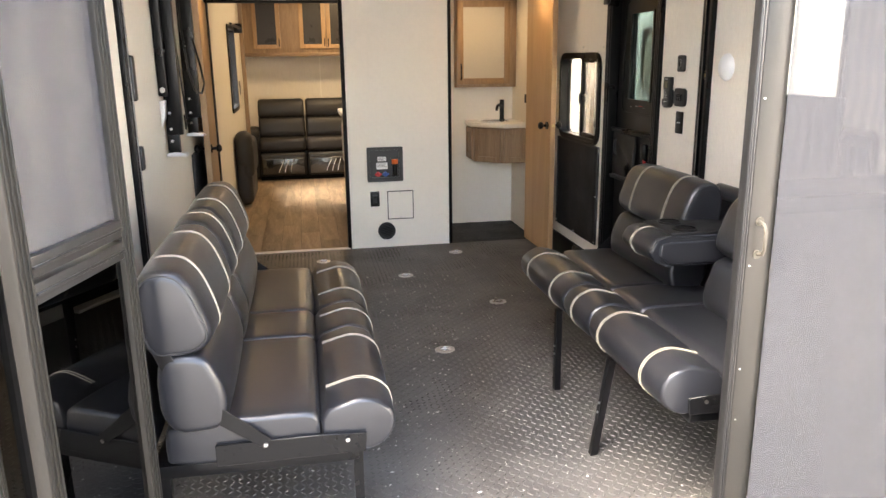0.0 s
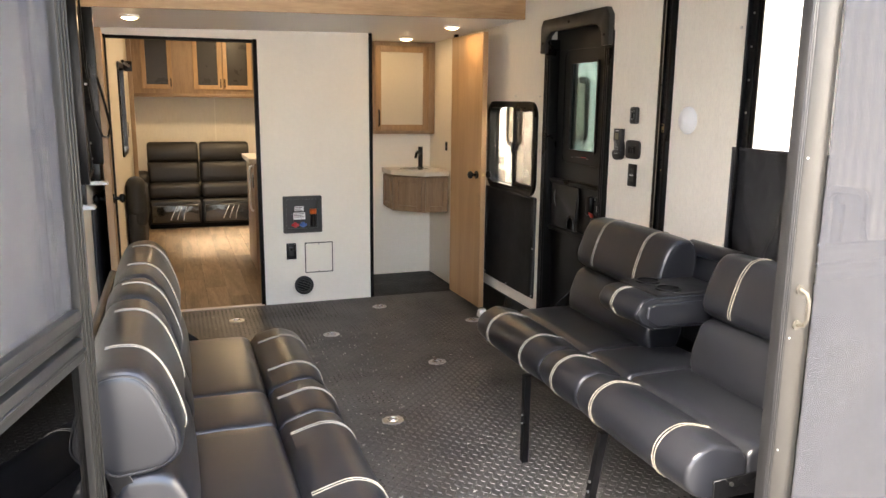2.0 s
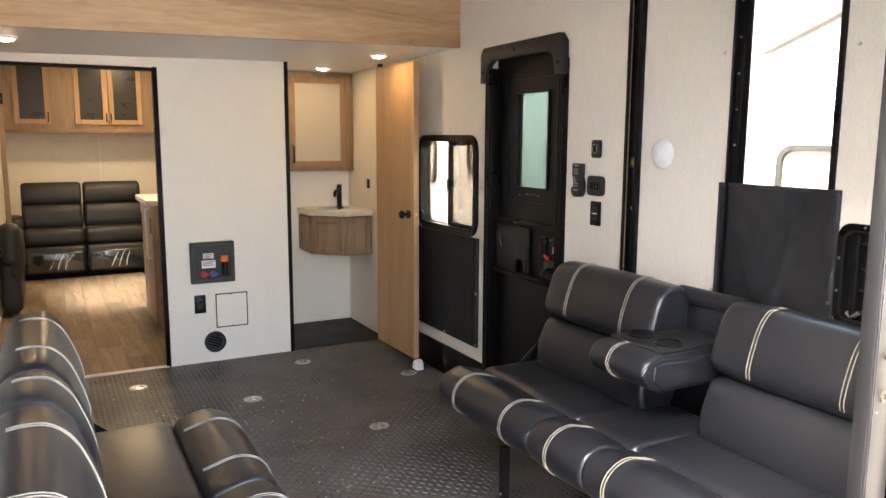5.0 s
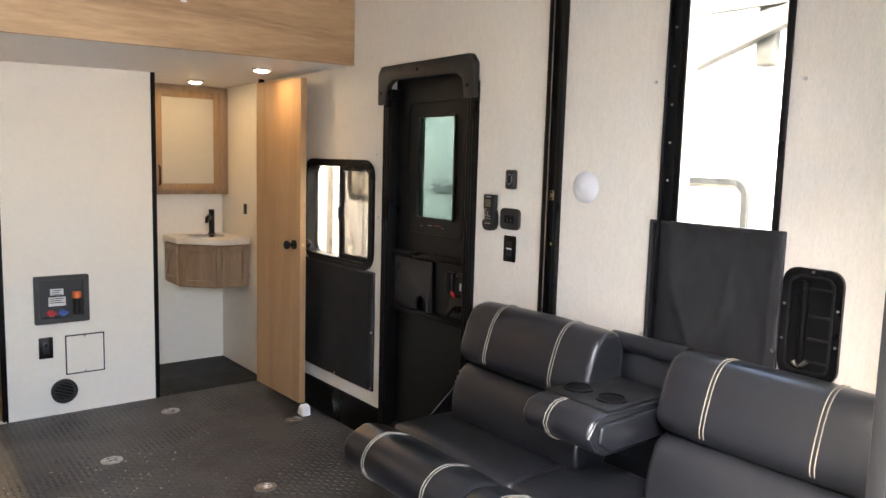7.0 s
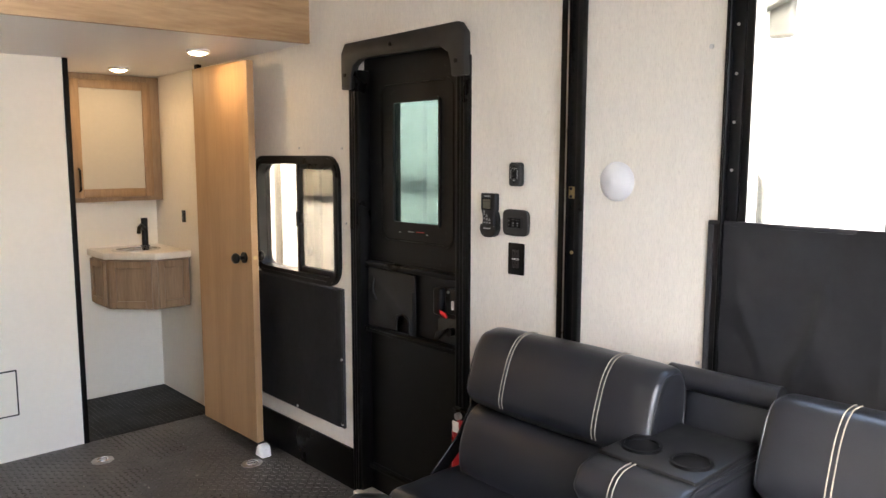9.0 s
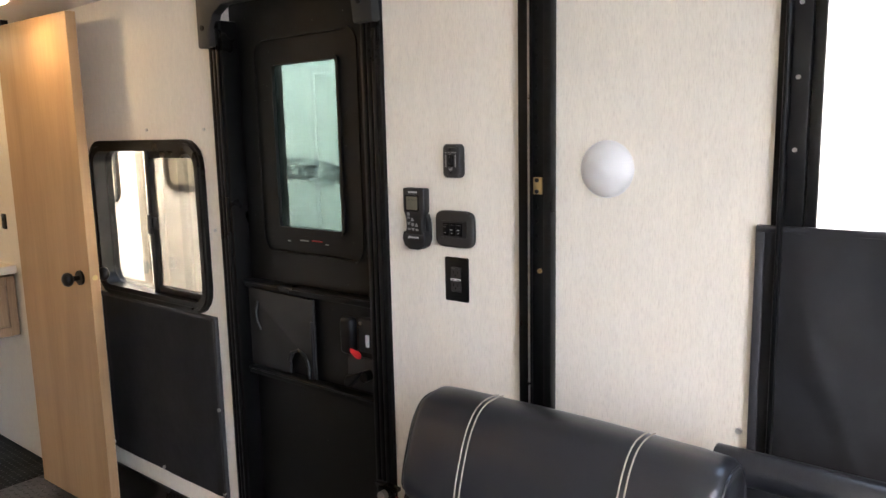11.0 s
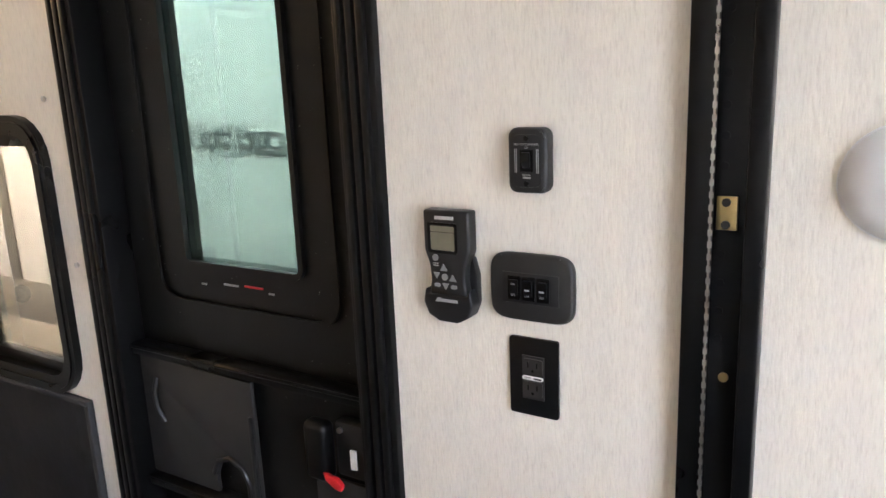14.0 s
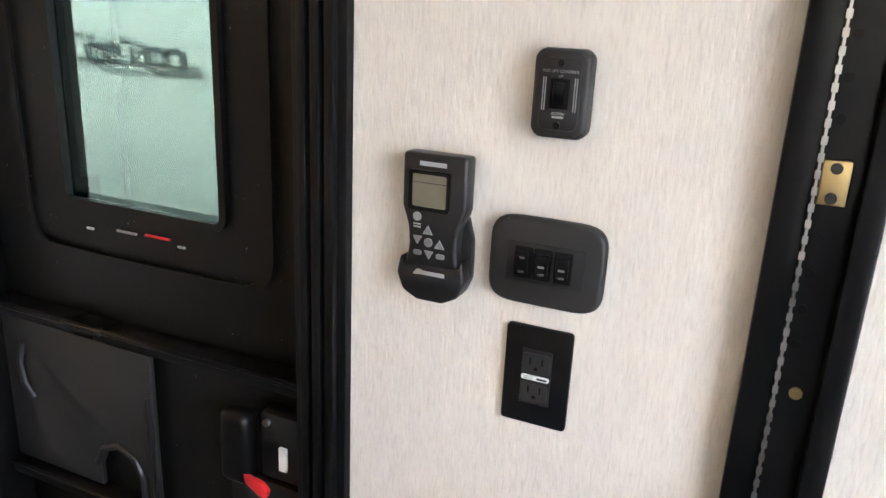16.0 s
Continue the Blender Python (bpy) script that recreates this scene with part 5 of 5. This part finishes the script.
for y, z in ((2.315, 1.198), (2.315, 0.902), (2.241, 1.1), (2.241, 1.0), (2.389, 1.1), (2.389, 1.0)):
    part("screw", bm_cyl((RW - 0.017, y, z), (RW - 0.013, y, z), 0.004, 8), STEEL, rx)

rx.location.y, rx.location.z = rx.location.y + 0.046, rx.location.z - 0.012
fe = thing("fire_extinguisher", (1.765, 3.772, 0.28), "small red fire extinguisher with white tag behind the sofa", "fire extinguisher")
bm = bm_cyl((1.765, 3.772, 0.28), (1.765, 3.772, 0.49), 0.04, 22)
bm_cyl((1.765, 3.772, 0.49), (1.765, 3.772, 0.53), 0.04, 22, 0.018, bm)
part("cylinder", bm, RED, fe)
part("valve", bm_cyl((1.765, 3.772, 0.528), (1.765, 3.772, 0.555), 0.016, 14), BLACK, fe)
part("lever", bm_box((1.755, 3.74, 0.555), (1.775, 3.815, 0.566), 0.003), BLACK, fe)
part("gauge", bm_cyl((1.735, 3.775, 0.545), (1.75, 3.775, 0.545), 0.013, 14), STEEL, fe)
part("tag", bm_box((1.72, 3.75, 0.495), (1.722, 3.78, 0.535)), PAPER, fe)
part("wall_bracket", bm_box((1.804, 3.745, 0.30), (RW - 0.0005, 3.799, 0.50), 0.003), BLACK, fe)

# ---- left wall: bed lift arms, shade, open door ----
al = thing("bed_lift", (LW, 4.3, 0.97), "folded black steel bed lift with white end pads", "bed lift")
for y, xb, zb, zt, w in ((4.15, -0.608, 0.985, 2.1, 0.05), (4.85, -0.605, 1.02, 2.1, 0.045)):
    bm = bm_box((LW + 0.008, y, zb + 0.09), (xb + 0.035, y + w, zt), 0.004)
    arm = part("arm", bm, BLACK, al, "black steel arm")
    bm = bm_box((xb - 0.045, y + 0.006, zb), (xb + 0.015, y + w - 0.006, zb + 0.1), 0.003)
    part("inner_arm", bm, BLACK, al)
    part("end_pad", bm_prism([(LW + 0.002, zb - 0.018), (xb + 0.05, zb - 0.018), (xb + 0.04, zb - 0.004), (xb - 0.01, zb + 0.004), (LW + 0.002, zb - 0.002)], 'y', y - 0.02, y + w + 0.02, 0.003, 2), WHITE_PLASTIC, al, "white plastic end pad")
    for z in (zb + 0.06, zb + 0.12, zb + 0.20, zb + 0.5):
        part("bolt", bm_cyl((xb - 0.02, y - 0.004, z), (xb - 0.02, y + 0.002, z), 0.007, 10), STEEL, arm)
bm = bm_box((LW + 0.004, 4.06, 1.27), (LW + 0.045, 4.08, 2.1), 0.004)
part("link_bar", bm, BLACK, al)
part("bolt", bm_cyl((LW + 0.025, 4.052, 1.30), (LW + 0.025, 4.062, 1.30), 0.013, 12), STEEL, al)
part("plastic_guide", bm_prism([(LW + 0.002, 1.25), (LW + 0.028, 1.25), (LW + 0.02, 1.16), (LW + 0.002, 1.12)], 'y', 4.07, 4.13, 0.004, 2), WHITE_PLASTIC, al)
part("cable", bm_tube([(-0.60, 4.55, 1.95), (-0.585, 4.5, 1.6), (-0.565, 4.48, 1.38), (-0.54, 4.52, 1.27), (-0.52, 4.6, 1.26), (-0.51, 4.66, 1.31), (-0.53, 4.7, 1.42), (-0.56, 4.72, 1.55)], 0.006), BLACK, al, "looped black cable")
part("cable", bm_tube([(-0.61, 4.36, 1.9), (-0.60, 4.36, 1.5), (-0.585, 4.36, 1.25), (-0.58, 4.38, 1.12), (-0.60, 4.45, 1.08), (-0.61, 4.5, 1.15)], 0.005), BLACK, al)
for z0, z1 in ((1.28, 1.46), (1.0, 1.10)):
    tagged(part("track_bracket", bm_box((LW + 0.003, 3.41, z0), (LW + 0.035, 3.45, z1), 0.01, 3), BLACK_PLASTIC), "black plastic bracket beside the lift track", "bracket", "track brackets")
tagged(part("dark_shade_panel", bm_box((LW + 0.002, 4.95, 0.28), (LW + 0.014, 5.75, 0.88), 0.004), FABRIC), "black fabric shade panel on the side wall", "shade")
ld = thing("front_room_door", (-0.60, 5.87, 0), "oak-edged inner door standing open beside the doorway", "door")
mld = Matrix.Translation((-0.55, 5.02, 0)) @ Matrix.Rotation(math.atan2(0.835, -0.05), 4, 'Z')
bm = bm_box((0, 0.0, 0.03), (0.835, 0.036, 1.82), 0.0015, 1)
bmesh.ops.transform(bm, matrix=mld, verts=bm.verts)
part("slab", bm, OAK_DOOR, ld)
knob(mld @ Matrix.Translation((0.06, 0.036, 0.90)), ld)

# ---- front room ----
sf = thing("loveseat", (0.04, 9.85, 0), "dark leather two-seat recliner with plastic-wrapped footrests", "sofa")
for cx in (-0.235, 0.335):
    part("backrest", bm_prism([(9.62, 0.47), (9.66, 0.62), (9.70, 0.78), (9.92, 0.80), (9.98, 0.47)], 'x', cx - 0.28, cx + 0.28, 0.06, 5), LEATHER, sf)
    part("head_bolster", bm_prism([(9.65, 0.745), (9.625, 0.82), (9.65, 0.92), (9.71, 0.97), (9.84, 0.965), (9.90, 0.90), (9.88, 0.745)], 'x', cx - 0.275, cx + 0.275, 0.035, 4), LEATHER, sf, "puffed headrest cushion")
    part("lumbar_cushion", bm_prism([(9.60, 0.50), (9.575, 0.56), (9.60, 0.70), (9.64, 0.75), (9.76, 0.75), (9.76, 0.50)], 'x', cx - 0.27, cx + 0.27, 0.035, 4), LEATHER, sf)
    seat = bm_box((cx - 0.282, 9.42, 0.35), (cx + 0.282, 9.85, 0.52), 0.06, 5)
    part("seat", seat, LEATHER, sf)
    fr = part("footrest", bm_box((cx - 0.275, 9.41, 0.06), (cx + 0.275, 9.50, 0.34), 0.035, 4), LEATHER, sf)
    wrap = bm_box((cx - 0.255, 9.398, 0.08), (cx + 0.255, 9.44, 0.285), 0.02, 3)
    part("plastic_wrap", wrap, FILM, fr, "crinkled clear plastic wrap")
    # white streaks that paint the wrap's highlights
    for k in range(3):
        part("tape_strip", bm_tube([(cx - 0.06 + 0.07 * k, 9.394, 0.11), (cx - 0.03 + 0.06 * k, 9.392, 0.18), (cx + 0.01 + 0.055 * k, 9.394, 0.26)], 0.0035, 6), PAPER, fr, "white streak, a painted highlight on the plastic wrap")
for x0, x1 in ((-0.655, -0.50), (0.60, 0.755)):
    part("armrest", bm_box((x0, 9.44, 0.02), (x1, 10.0, 0.56), 0.06, 5), LEATHER, sf)
    part("arm_pad", bm_box((x0 - 0.002, 9.40, 0.50), (x1 + 0.002, 9.86, 0.64), 0.06, 5), LEATHER, sf)
part("base", bm_box((-0.52, 9.5, 0.0), (0.62, 9.98, 0.36), 0.01), BLACK_MATTE, sf)
lc = thing("upper_cabinet", (0.2, 9.95, 1.50), "oak upper wall cabinet with smoked glass doors", "cabinet")
part("body", bm_box((-0.63, 9.90, 1.50), (1.3, FRONT - 0.002, 2.27), 0.003), OAK_CAB, lc)
part("bottom_rail", bm_box((-0.635, 9.885, 1.475), (1.3, 9.93, 1.515), 0.003), OAK_CAB_H, lc)
for x0, x1, hs in ((-0.52, -0.19, 1), (0.04, 0.36, 1), (0.37, 0.70, -1)):
    bm = bmesh.new()
    w = 0.05
    for a, b, c, e in ((x0, x0 + w, 1.565, 2.22), (x1 - w, x1, 1.565, 2.22), (x0 + w, x1 - w, 1.565, 1.565 + w), (x0 + w, x1 - w, 2.17, 2.22)):
        bm_box((a, 9.878, c), (b, 9.899, e), 0.003, 1, bm)
    dd = part("door", bm, wood("oak_light", (0.42, 0.27, 0.14), (0.32, 0.19, 0.095), (4, 4, 0.4)) if x0 < -0.4 else bpy.data.materials["oak_light"], lc)
    part("glass", bm_box((x0 + w - 0.003, 9.888, 1.565 + w - 0.003), (x1 - w + 0.003, 9.892, 2.173)), FROST, dd, "smoked glass panel")
    hx = x1 - 0.018 if hs > 0 else x0 + 0.018
    part("handle", bm_tube([(hx, 9.878, 1.59), (hx, 9.862, 1.595), (hx, 9.862, 1.68), (hx, 9.878, 1.685)], 0.006), BLACK, dd)
structure("trim_front_post", bm_box((-0.64, 9.36, 0.0), (-0.595, 9.42, 2.27), 0.004), OAK_CAB, "oak upright trim post", "trim")
structure("trim_wall_batten", bm_box((0.27, FRONT - 0.006, 0.9), (0.285, FRONT - 0.001, 1.5)), WALL_WHITE, "pale batten over the wall joint", "trim")
kc = thing("kitchen_counter", (0.6, 7.1, 0), "oak counter end with pale top and a towel on its rail", "counter")
part("body", bm_box((0.40, 6.95, 0.0), (1.0, 7.6, 0.93), 0.003), OAK_CAB, kc)
tagged(part("counter_top", bm_box((0.36, 6.92, 0.931), (1.02, 7.62, 0.972), 0.006), STONE), "pale laminate counter top", "worktop")
part("outlet", bm_box((0.393, 6.99, 0.72), (0.3985, 7.05, 0.83), 0.002), BLACK, kc)
part("towel_rail", bm_tube([(0.40, 7.08, 0.90), (0.378, 7.08, 0.89), (0.372, 7.08, 0.85), (0.375, 7.08, 0.55), (0.385, 7.08, 0.52), (0.40, 7.08, 0.515)], 0.009), WHITE_PLASTIC, kc, "white moulded edge rail")
rcl = thing("recliner", (-0.45, 8.1, 0), "dark leather recliner armchair by the side wall", "armchair")
part("body", bm_box((LW + 0.01, 7.75, 0.03), (-0.50, 8.55, 0.56), 0.06, 4), LEATHER, rcl)
part("backrest", bm_box((LW + 0.01, 7.72, 0.40), (-0.48, 7.95, 0.76), 0.08, 4), LEATHER, rcl)
part("armrest", bm_box((LW + 0.06, 7.74, 0.30), (-0.475, 8.5, 0.66), 0.07, 4), LEATHER, rcl)
w3 = tagged(thing("window_3", (LW, 8.35, 0.95), "side window of the front room with dark frame", "window"), kind="structure")
part("window_frame", bm_ring(round_rect(7.97, 0.92, 8.73, 1.78, 0.05), round_rect(8.01, 0.96, 8.69, 1.74, 0.03), 'x', LW - 0.05, LW + 0.015), BLACK, w3)
part("pane", bm_box((LW - 0.03, 8.0, 0.95), (LW - 0.026, 8.7, 1.75)), GLASS, w3).visible_shadow = False
cr = thing("curtain_rail", (LW, 7.9, 1.72), "dark metal curtain rail bracket on the wall", "curtain rail")
part("rod", bm_cyl((LW + 0.06, 7.8, 1.77), (LW + 0.06, 8.9, 1.77), 0.014, 12), ALU, cr)
part("bracket", bm_box((LW + 0.001, 8.86, 1.72), (LW + 0.09, 8.9, 1.82), 0.004), BLACK, cr)
outlet("wall_switch", (LW + 0.001, 9.15, 1.1), Matrix(((0, 0, 1, LW), (1, 0, 0, 9.12), (0, 1, 0, 1.13), (0, 0, 0, 1))), "black switch plate on the front room wall", (0.09, 0.15))

# ---- loose details on the loft fascia ----
tagged(part("paper_tag", bm_box((0.93, 4.8015, 2.13), (0.955, 4.8045, 2.145)), PAPER), "tiny white tag on the loft fascia", "tag")

# ---- ceiling pucks ----
for i, (x, y) in enumerate(((-0.41, 5.18), (1.475, 6.13), (1.53, 5.28))):
    z = soffit_z(x, y)
    p = thing("puck_light", (x, y, z), "small round recessed light, glowing warm", "ceiling light", "puck lights under the loft")
    ring = [(x + 0.052 * math.cos(k * math.pi / 16), y + 0.052 * math.sin(k * math.pi / 16)) for k in range(32)]
    inn = [(x + (a - x) * 0.78, y + (b - y) * 0.78) for a, b in ring]
    part("bezel", bm_ring(ring, inn, 'z', z - 0.014, z + 0.002), WHITE_PLASTIC, p)
    bm = bmesh.new()
    bmesh.ops.create_uvsphere(bm, u_segments=24, v_segments=10, radius=0.043, matrix=Matrix.Translation((x, y, z - 0.008)) @ Matrix.Diagonal((1, 1, 0.38, 1)))
    part("lens", bm, PUCK, p, "glowing warm lens")
    lamp("puck_lamp", look((x, y, z - 0.028), (x, y + 0.0001, 0)), 0.065, 0.05, WARM)
# front room fill: glowing discs and lamps added out of view, no known fixture
for y, watts in ((7.4, 0.45), (9.0, 0.75)):
    f = thing("added_fill_disc", (0.5, y, 2.28), "added glowing disc overhead, unseen warm fill for the front room", "ceiling light", "front room lights")
    part("lens", bm_cyl((0.5, y, 2.255), (0.5, y, 2.279), 0.11, 28), PUCK, f)
    lamp("added_fill_lamp", look((0.5, y, 2.245), (0.5, y + 0.0001, 0)), watts, 0.2, (1.0, 0.74, 0.47))

# ---- outdoors ----
structure("ground", bm_box((-300, -300, -0.9), (300, 300, -0.78)), CONCRETE, "pale grey concrete lot", "ground")
structure("ramp_deck", bm_box((-0.72, -1.6, -0.07), (1.88, REAR, -0.004), 0.004), DECK, "lowered ramp patio deck behind the trailer", "deck")


def neighbour(x0, y0, y1, z1, label):
    t = thing("travel_trailer", (x0, (y0 + y1) / 2, -0.78), label, "trailer", "parked trailers")
    part("body", bm_box((x0, y0, -0.25), (x0 + 2.5, y1, z1), 0.12, 3), TRAILER_WHITE, t)
    part("skirt", bm_box((x0 - 0.012, y0 + 0.1, 0.08), (x0 + 2.51, y1 - 0.1, 0.345), 0.02), TRIM_GREY, t, "grey lower skirt band")
    part("belly", bm_box((x0 - 0.006, y0 + 0.12, -0.22), (x0 + 2.505, y1 - 0.12, 0.078), 0.02), TRAILER_BEIGE, t, "beige lower panel")
    for y in ((y0 + y1) / 2 - 0.5, (y0 + y1) / 2 + 0.5):
        wh = part("wheel", bm_cyl((x0 + 0.02, y, -0.42), (x0 + 0.28, y, -0.42), 0.36, 24), BLACK_MATTE, t)
        part("rim", bm_cyl((x0 + 0.0, y, -0.42), (x0 + 0.03, y, -0.42), 0.2, 18), STEEL, wh)
    return t


def trailer_window(t, x, y0, y1, z0, z1, dark=True):
    w = part("window", bm_ring(round_rect(y0, z0, y1, z1, 0.1), round_rect(y0 + 0.035, z0 + 0.035, y1 - 0.035, z1 - 0.035, 0.07), 'x', x - 0.03, x + 0.01), GREY_PLASTIC, t, "rounded trailer window")
    part("pane", bm_prism(round_rect(y0 + 0.03, z0 + 0.03, y1 - 0.03, z1 - 0.03, 0.07), 'x', x - 0.008, x + 0.002), TRAILER_GLASS_SHEEN if dark else CREAM_PANEL, w)


nb = neighbour(3.5, -1.0, 13.5, 2.9, "white travel trailer with grey skirt parked alongside")
for y0, y1, z0, z1, dark in ((3.512, 3.98, 0.72, 1.412, False), (6.85, 7.59, 1.09, 1.70, True), (8.29, 8.665, 0.955, 1.62, True)):
    trailer_window(nb, 3.5, y0, y1, z0, z1, dark)
part("corner_trim", bm_box((3.488, 7.915, 0.345), (3.502, 8.02, 2.7), 0.004), TRIM_GREY, nb, "grey upright corner trim")
hatch = part("service_hatch", bm_box((3.49, 8.72, 0.50), (3.503, 9.0, 0.66), 0.006), TRIM_GREY, nb, "grey service hatch")
for y in (8.80, 8.93):
    part("port", bm_cyl((3.488, y, 0.76), (3.502, y, 0.76), 0.05, 20), TRIM_GREY, nb)
# printed emblem on the neighbour's side, as plain shapes
oval = lambda ru, rz: [(5.905 + ru * math.cos(k * math.pi / 20), 1.2395 + rz * math.sin(k * math.pi / 20)) for k in range(40)]
EMBLEM = material("emblem_grey", (0.36, 0.38, 0.385), 0.5, vary=0.5, scale=14)
part("emblem_ring", bm_ring(oval(0.185, 0.075), oval(0.150, 0.056), 'x', 3.494, 3.499), EMBLEM, nb, "grey oval printed emblem")
for y, z, ru, rz, lean in ((5.96, 1.262, 0.050, 0.026, 0.3), (5.88, 1.225, 0.042, 0.020, -0.4), (5.82, 1.270, 0.034, 0.016, 0.2)):
    blot = [(y + ru * math.cos(a) * (1 + 0.25 * math.sin(3 * a)) + lean * rz * math.sin(a), z + rz * math.sin(a)) for a in [k * math.pi / 10 for k in range(20)]]
    part("emblem_blot", bm_prism(blot, 'x', 3.4945, 3.499), EMBLEM, nb)


def stroke(p, q, w, name):
    """A slanted printed bar from p to q on the neighbour's side, w thick."""
    d = Vector((q[0] - p[0], q[1] - p[1])).normalized() * w / 2
    part(name, bm_prism([(p[0] - d.y, p[1] + d.x), (q[0] - d.y, q[1] + d.x), (q[0] + d.y, q[1] - d.x), (p[0] + d.y, p[1] - d.x)], 'x', 3.488, 3.4925), GREY_INK, nb)


for k in range(8):
    y = 6.275 - 0.094 * k - (0.045 if k > 3 else 0.0)
    for p, q in (((y, 1.276), (y - 0.074, 1.276)), ((y - 0.004, 1.214), (y - 0.078, 1.214)), ((y, 1.276), (y - 0.008, 1.214)), ((y - 0.072, 1.276), (y - 0.080, 1.214)))[(k % 3 == 1):4 - (k % 4 == 3)]:
        stroke(p, q, 0.011, "emblem_bar")
for k in range(8):
    stroke((5.735 - 0.034 * k, 1.196), (5.739 - 0.034 * k, 1.176), 0.019, "emblem_dash")
for k in range(8):
    stroke((6.265 - 0.028 * k, 1.325), (6.267 - 0.028 * k, 1.300), 0.009, "emblem_dash")
# awning arm and foot: pale parts, coloured dark to stand in shade
aw = thing("awning_arm", (3.45, 3.4, 1.6), "folded beige awning arm, darkened for shade, on the neighbouring trailer", "awning")
part("lower_arm", bm_prism([(4.12, 1.90), (3.1, 2.262), (3.1, 2.356), (3.92, 2.106)], 'x', 3.40, 3.46, 0.006, 1), ARM_BEIGE_SHADED, aw)
part("upper_arm", bm_prism([(4.2, 2.285), (3.1, 2.285), (3.1, 2.325), (4.2, 2.325)], 'x', 3.41, 3.45, 0.004, 1), ARM_BEIGE_SHADED, aw)
part("gusset", bm_prism([(3.92, 2.100), (3.55, 2.21), (3.35, 2.29), (3.62, 2.235)], 'x', 3.425, 3.435), ARM_BEIGE_SHADED, aw)
foot = part("foot", bm_box((3.45, 3.405, 1.99), (3.497, 3.52, 2.5), 0.02, 3), ARM_BEIGE_SHADED, aw, "pale plastic bracket cover")
for z in (2.03, 2.045, 2.12):
    part("slot", bm_box((3.447, 3.43, z), (3.4505, 3.49, z + 0.004)), GREY_PLASTIC, foot)
nb2 = neighbour(-5.6, -6.0, 9.0, 2.8, "white travel trailer with grey skirt parked alongside")

# ---- vinyl planks of the front room ----
pl_w, pl_l = 0.152, 0.92
kinds = {}
for i in range(8):
    x0 = LW + 0.002 + i * (pl_w + 0.002)
    if x0 > 0.62:
        break
    yy = FW + 0.032 - (0.31 * i) % pl_l
    while yy < 9.7:
        a, b = max(yy, FW + 0.032), min(yy + pl_l, 9.7)
        if b - a > 0.03:
            key = round(b - a, 3)
            if key not in kinds:
                bm = bm_box((0, 0, 0), (pl_w, key - 0.002, 0.004), 0.0008, 1)
                me = bpy.data.meshes.new("plank")
                bm.to_mesh(me)
                bm.free()
                me.materials.append(PLANK)
                kinds[key] = me
            ob = new("plank", kinds[key])
            ob.parent = floor2
            ob.location = (x0, a, 0.002)
        yy += pl_l

# ---- raised tread lugs of the garage floor ----
pitch = 0.027
gx, gy = np.meshgrid(np.arange(LW + 0.02, RW - 0.02, pitch), np.arange(REAR + 0.02, RB - 0.02, pitch))
ii, jj = np.meshgrid(np.arange(gx.shape[1]), np.arange(gx.shape[0]))
cx, cy, par = gx.ravel(), gy.ravel(), ((ii + jj) % 2).ravel()
ok = (cy < FW - 0.02) | (cx > 1.16)
cx, cy, par = cx[ok], cy[ok], par[ok]
ang = np.where(par == 0, 0.7854, -0.7854)
ca, sa = np.cos(ang), np.sin(ang)
base = np.array([(-0.0120, -0.0002), (0.0, -0.0035), (0.0120, 0.0002), (0.0, 0.0035)])
topq = base * 0.62
pts = []
for q, z in ((base, 0.0001), (topq, 0.0021)):
    for u, v in q:
        pts.append(np.stack((cx + ca * u - sa * v, cy + sa * u + ca * v, np.full_like(cx, z)), 1))
V = np.stack(pts, 1).reshape(-1, 3)
n = len(cx)
o = (np.arange(n) * 8)[:, None]
F = np.concatenate([o + np.array(f) for f in ((4, 5, 6, 7), (0, 1, 5, 4), (1, 2, 6, 5), (2, 3, 7, 6), (3, 0, 4, 7))])
me = bpy.data.meshes.new("tread_lugs")
me.from_pydata(V.tolist(), [], F.tolist())
me.materials.append(LUG)
lug = tagged(new("tread_lugs", me), kind="stuff")
lug.parent = GARAGE

# ---- loose pale chips and grit on the garage floor ----
rng = random.Random(11)
verts, faces = [], []
for k in range(520):
    x, y = rng.gauss(0.62, 0.34), rng.uniform(2.0, 5.15)
    if not LW + 0.05 < x < RW - 0.05:
        continue
    r = rng.choice((0.0012, 0.0015, 0.002, 0.0025, 0.004))
    turn, long = rng.uniform(0, 6.28), rng.uniform(1.0, 2.6)
    i0 = len(verts)
    for z, f in ((0.0004, 1.0), (0.0028, 0.6)):
        for q in range(5):
            an = q * 1.2566 + rng.uniform(-0.25, 0.25)
            u, v = r * long * f * math.cos(an), r * f * math.sin(an)
            verts.append((x + u * math.cos(turn) - v * math.sin(turn), y + u * math.sin(turn) + v * math.cos(turn), z))
    faces.append([i0 + 5 + q for q in range(5)])
    faces += [[i0 + q, i0 + (q + 1) % 5, i0 + 5 + (q + 1) % 5, i0 + 5 + q] for q in range(5)]
me = bpy.data.meshes.new("floor_grit")
me.from_pydata(verts, [], faces)
me.materials.append(CHIP)
grit = tagged(new("floor_grit", me), kind="stuff")
grit.parent = GARAGE
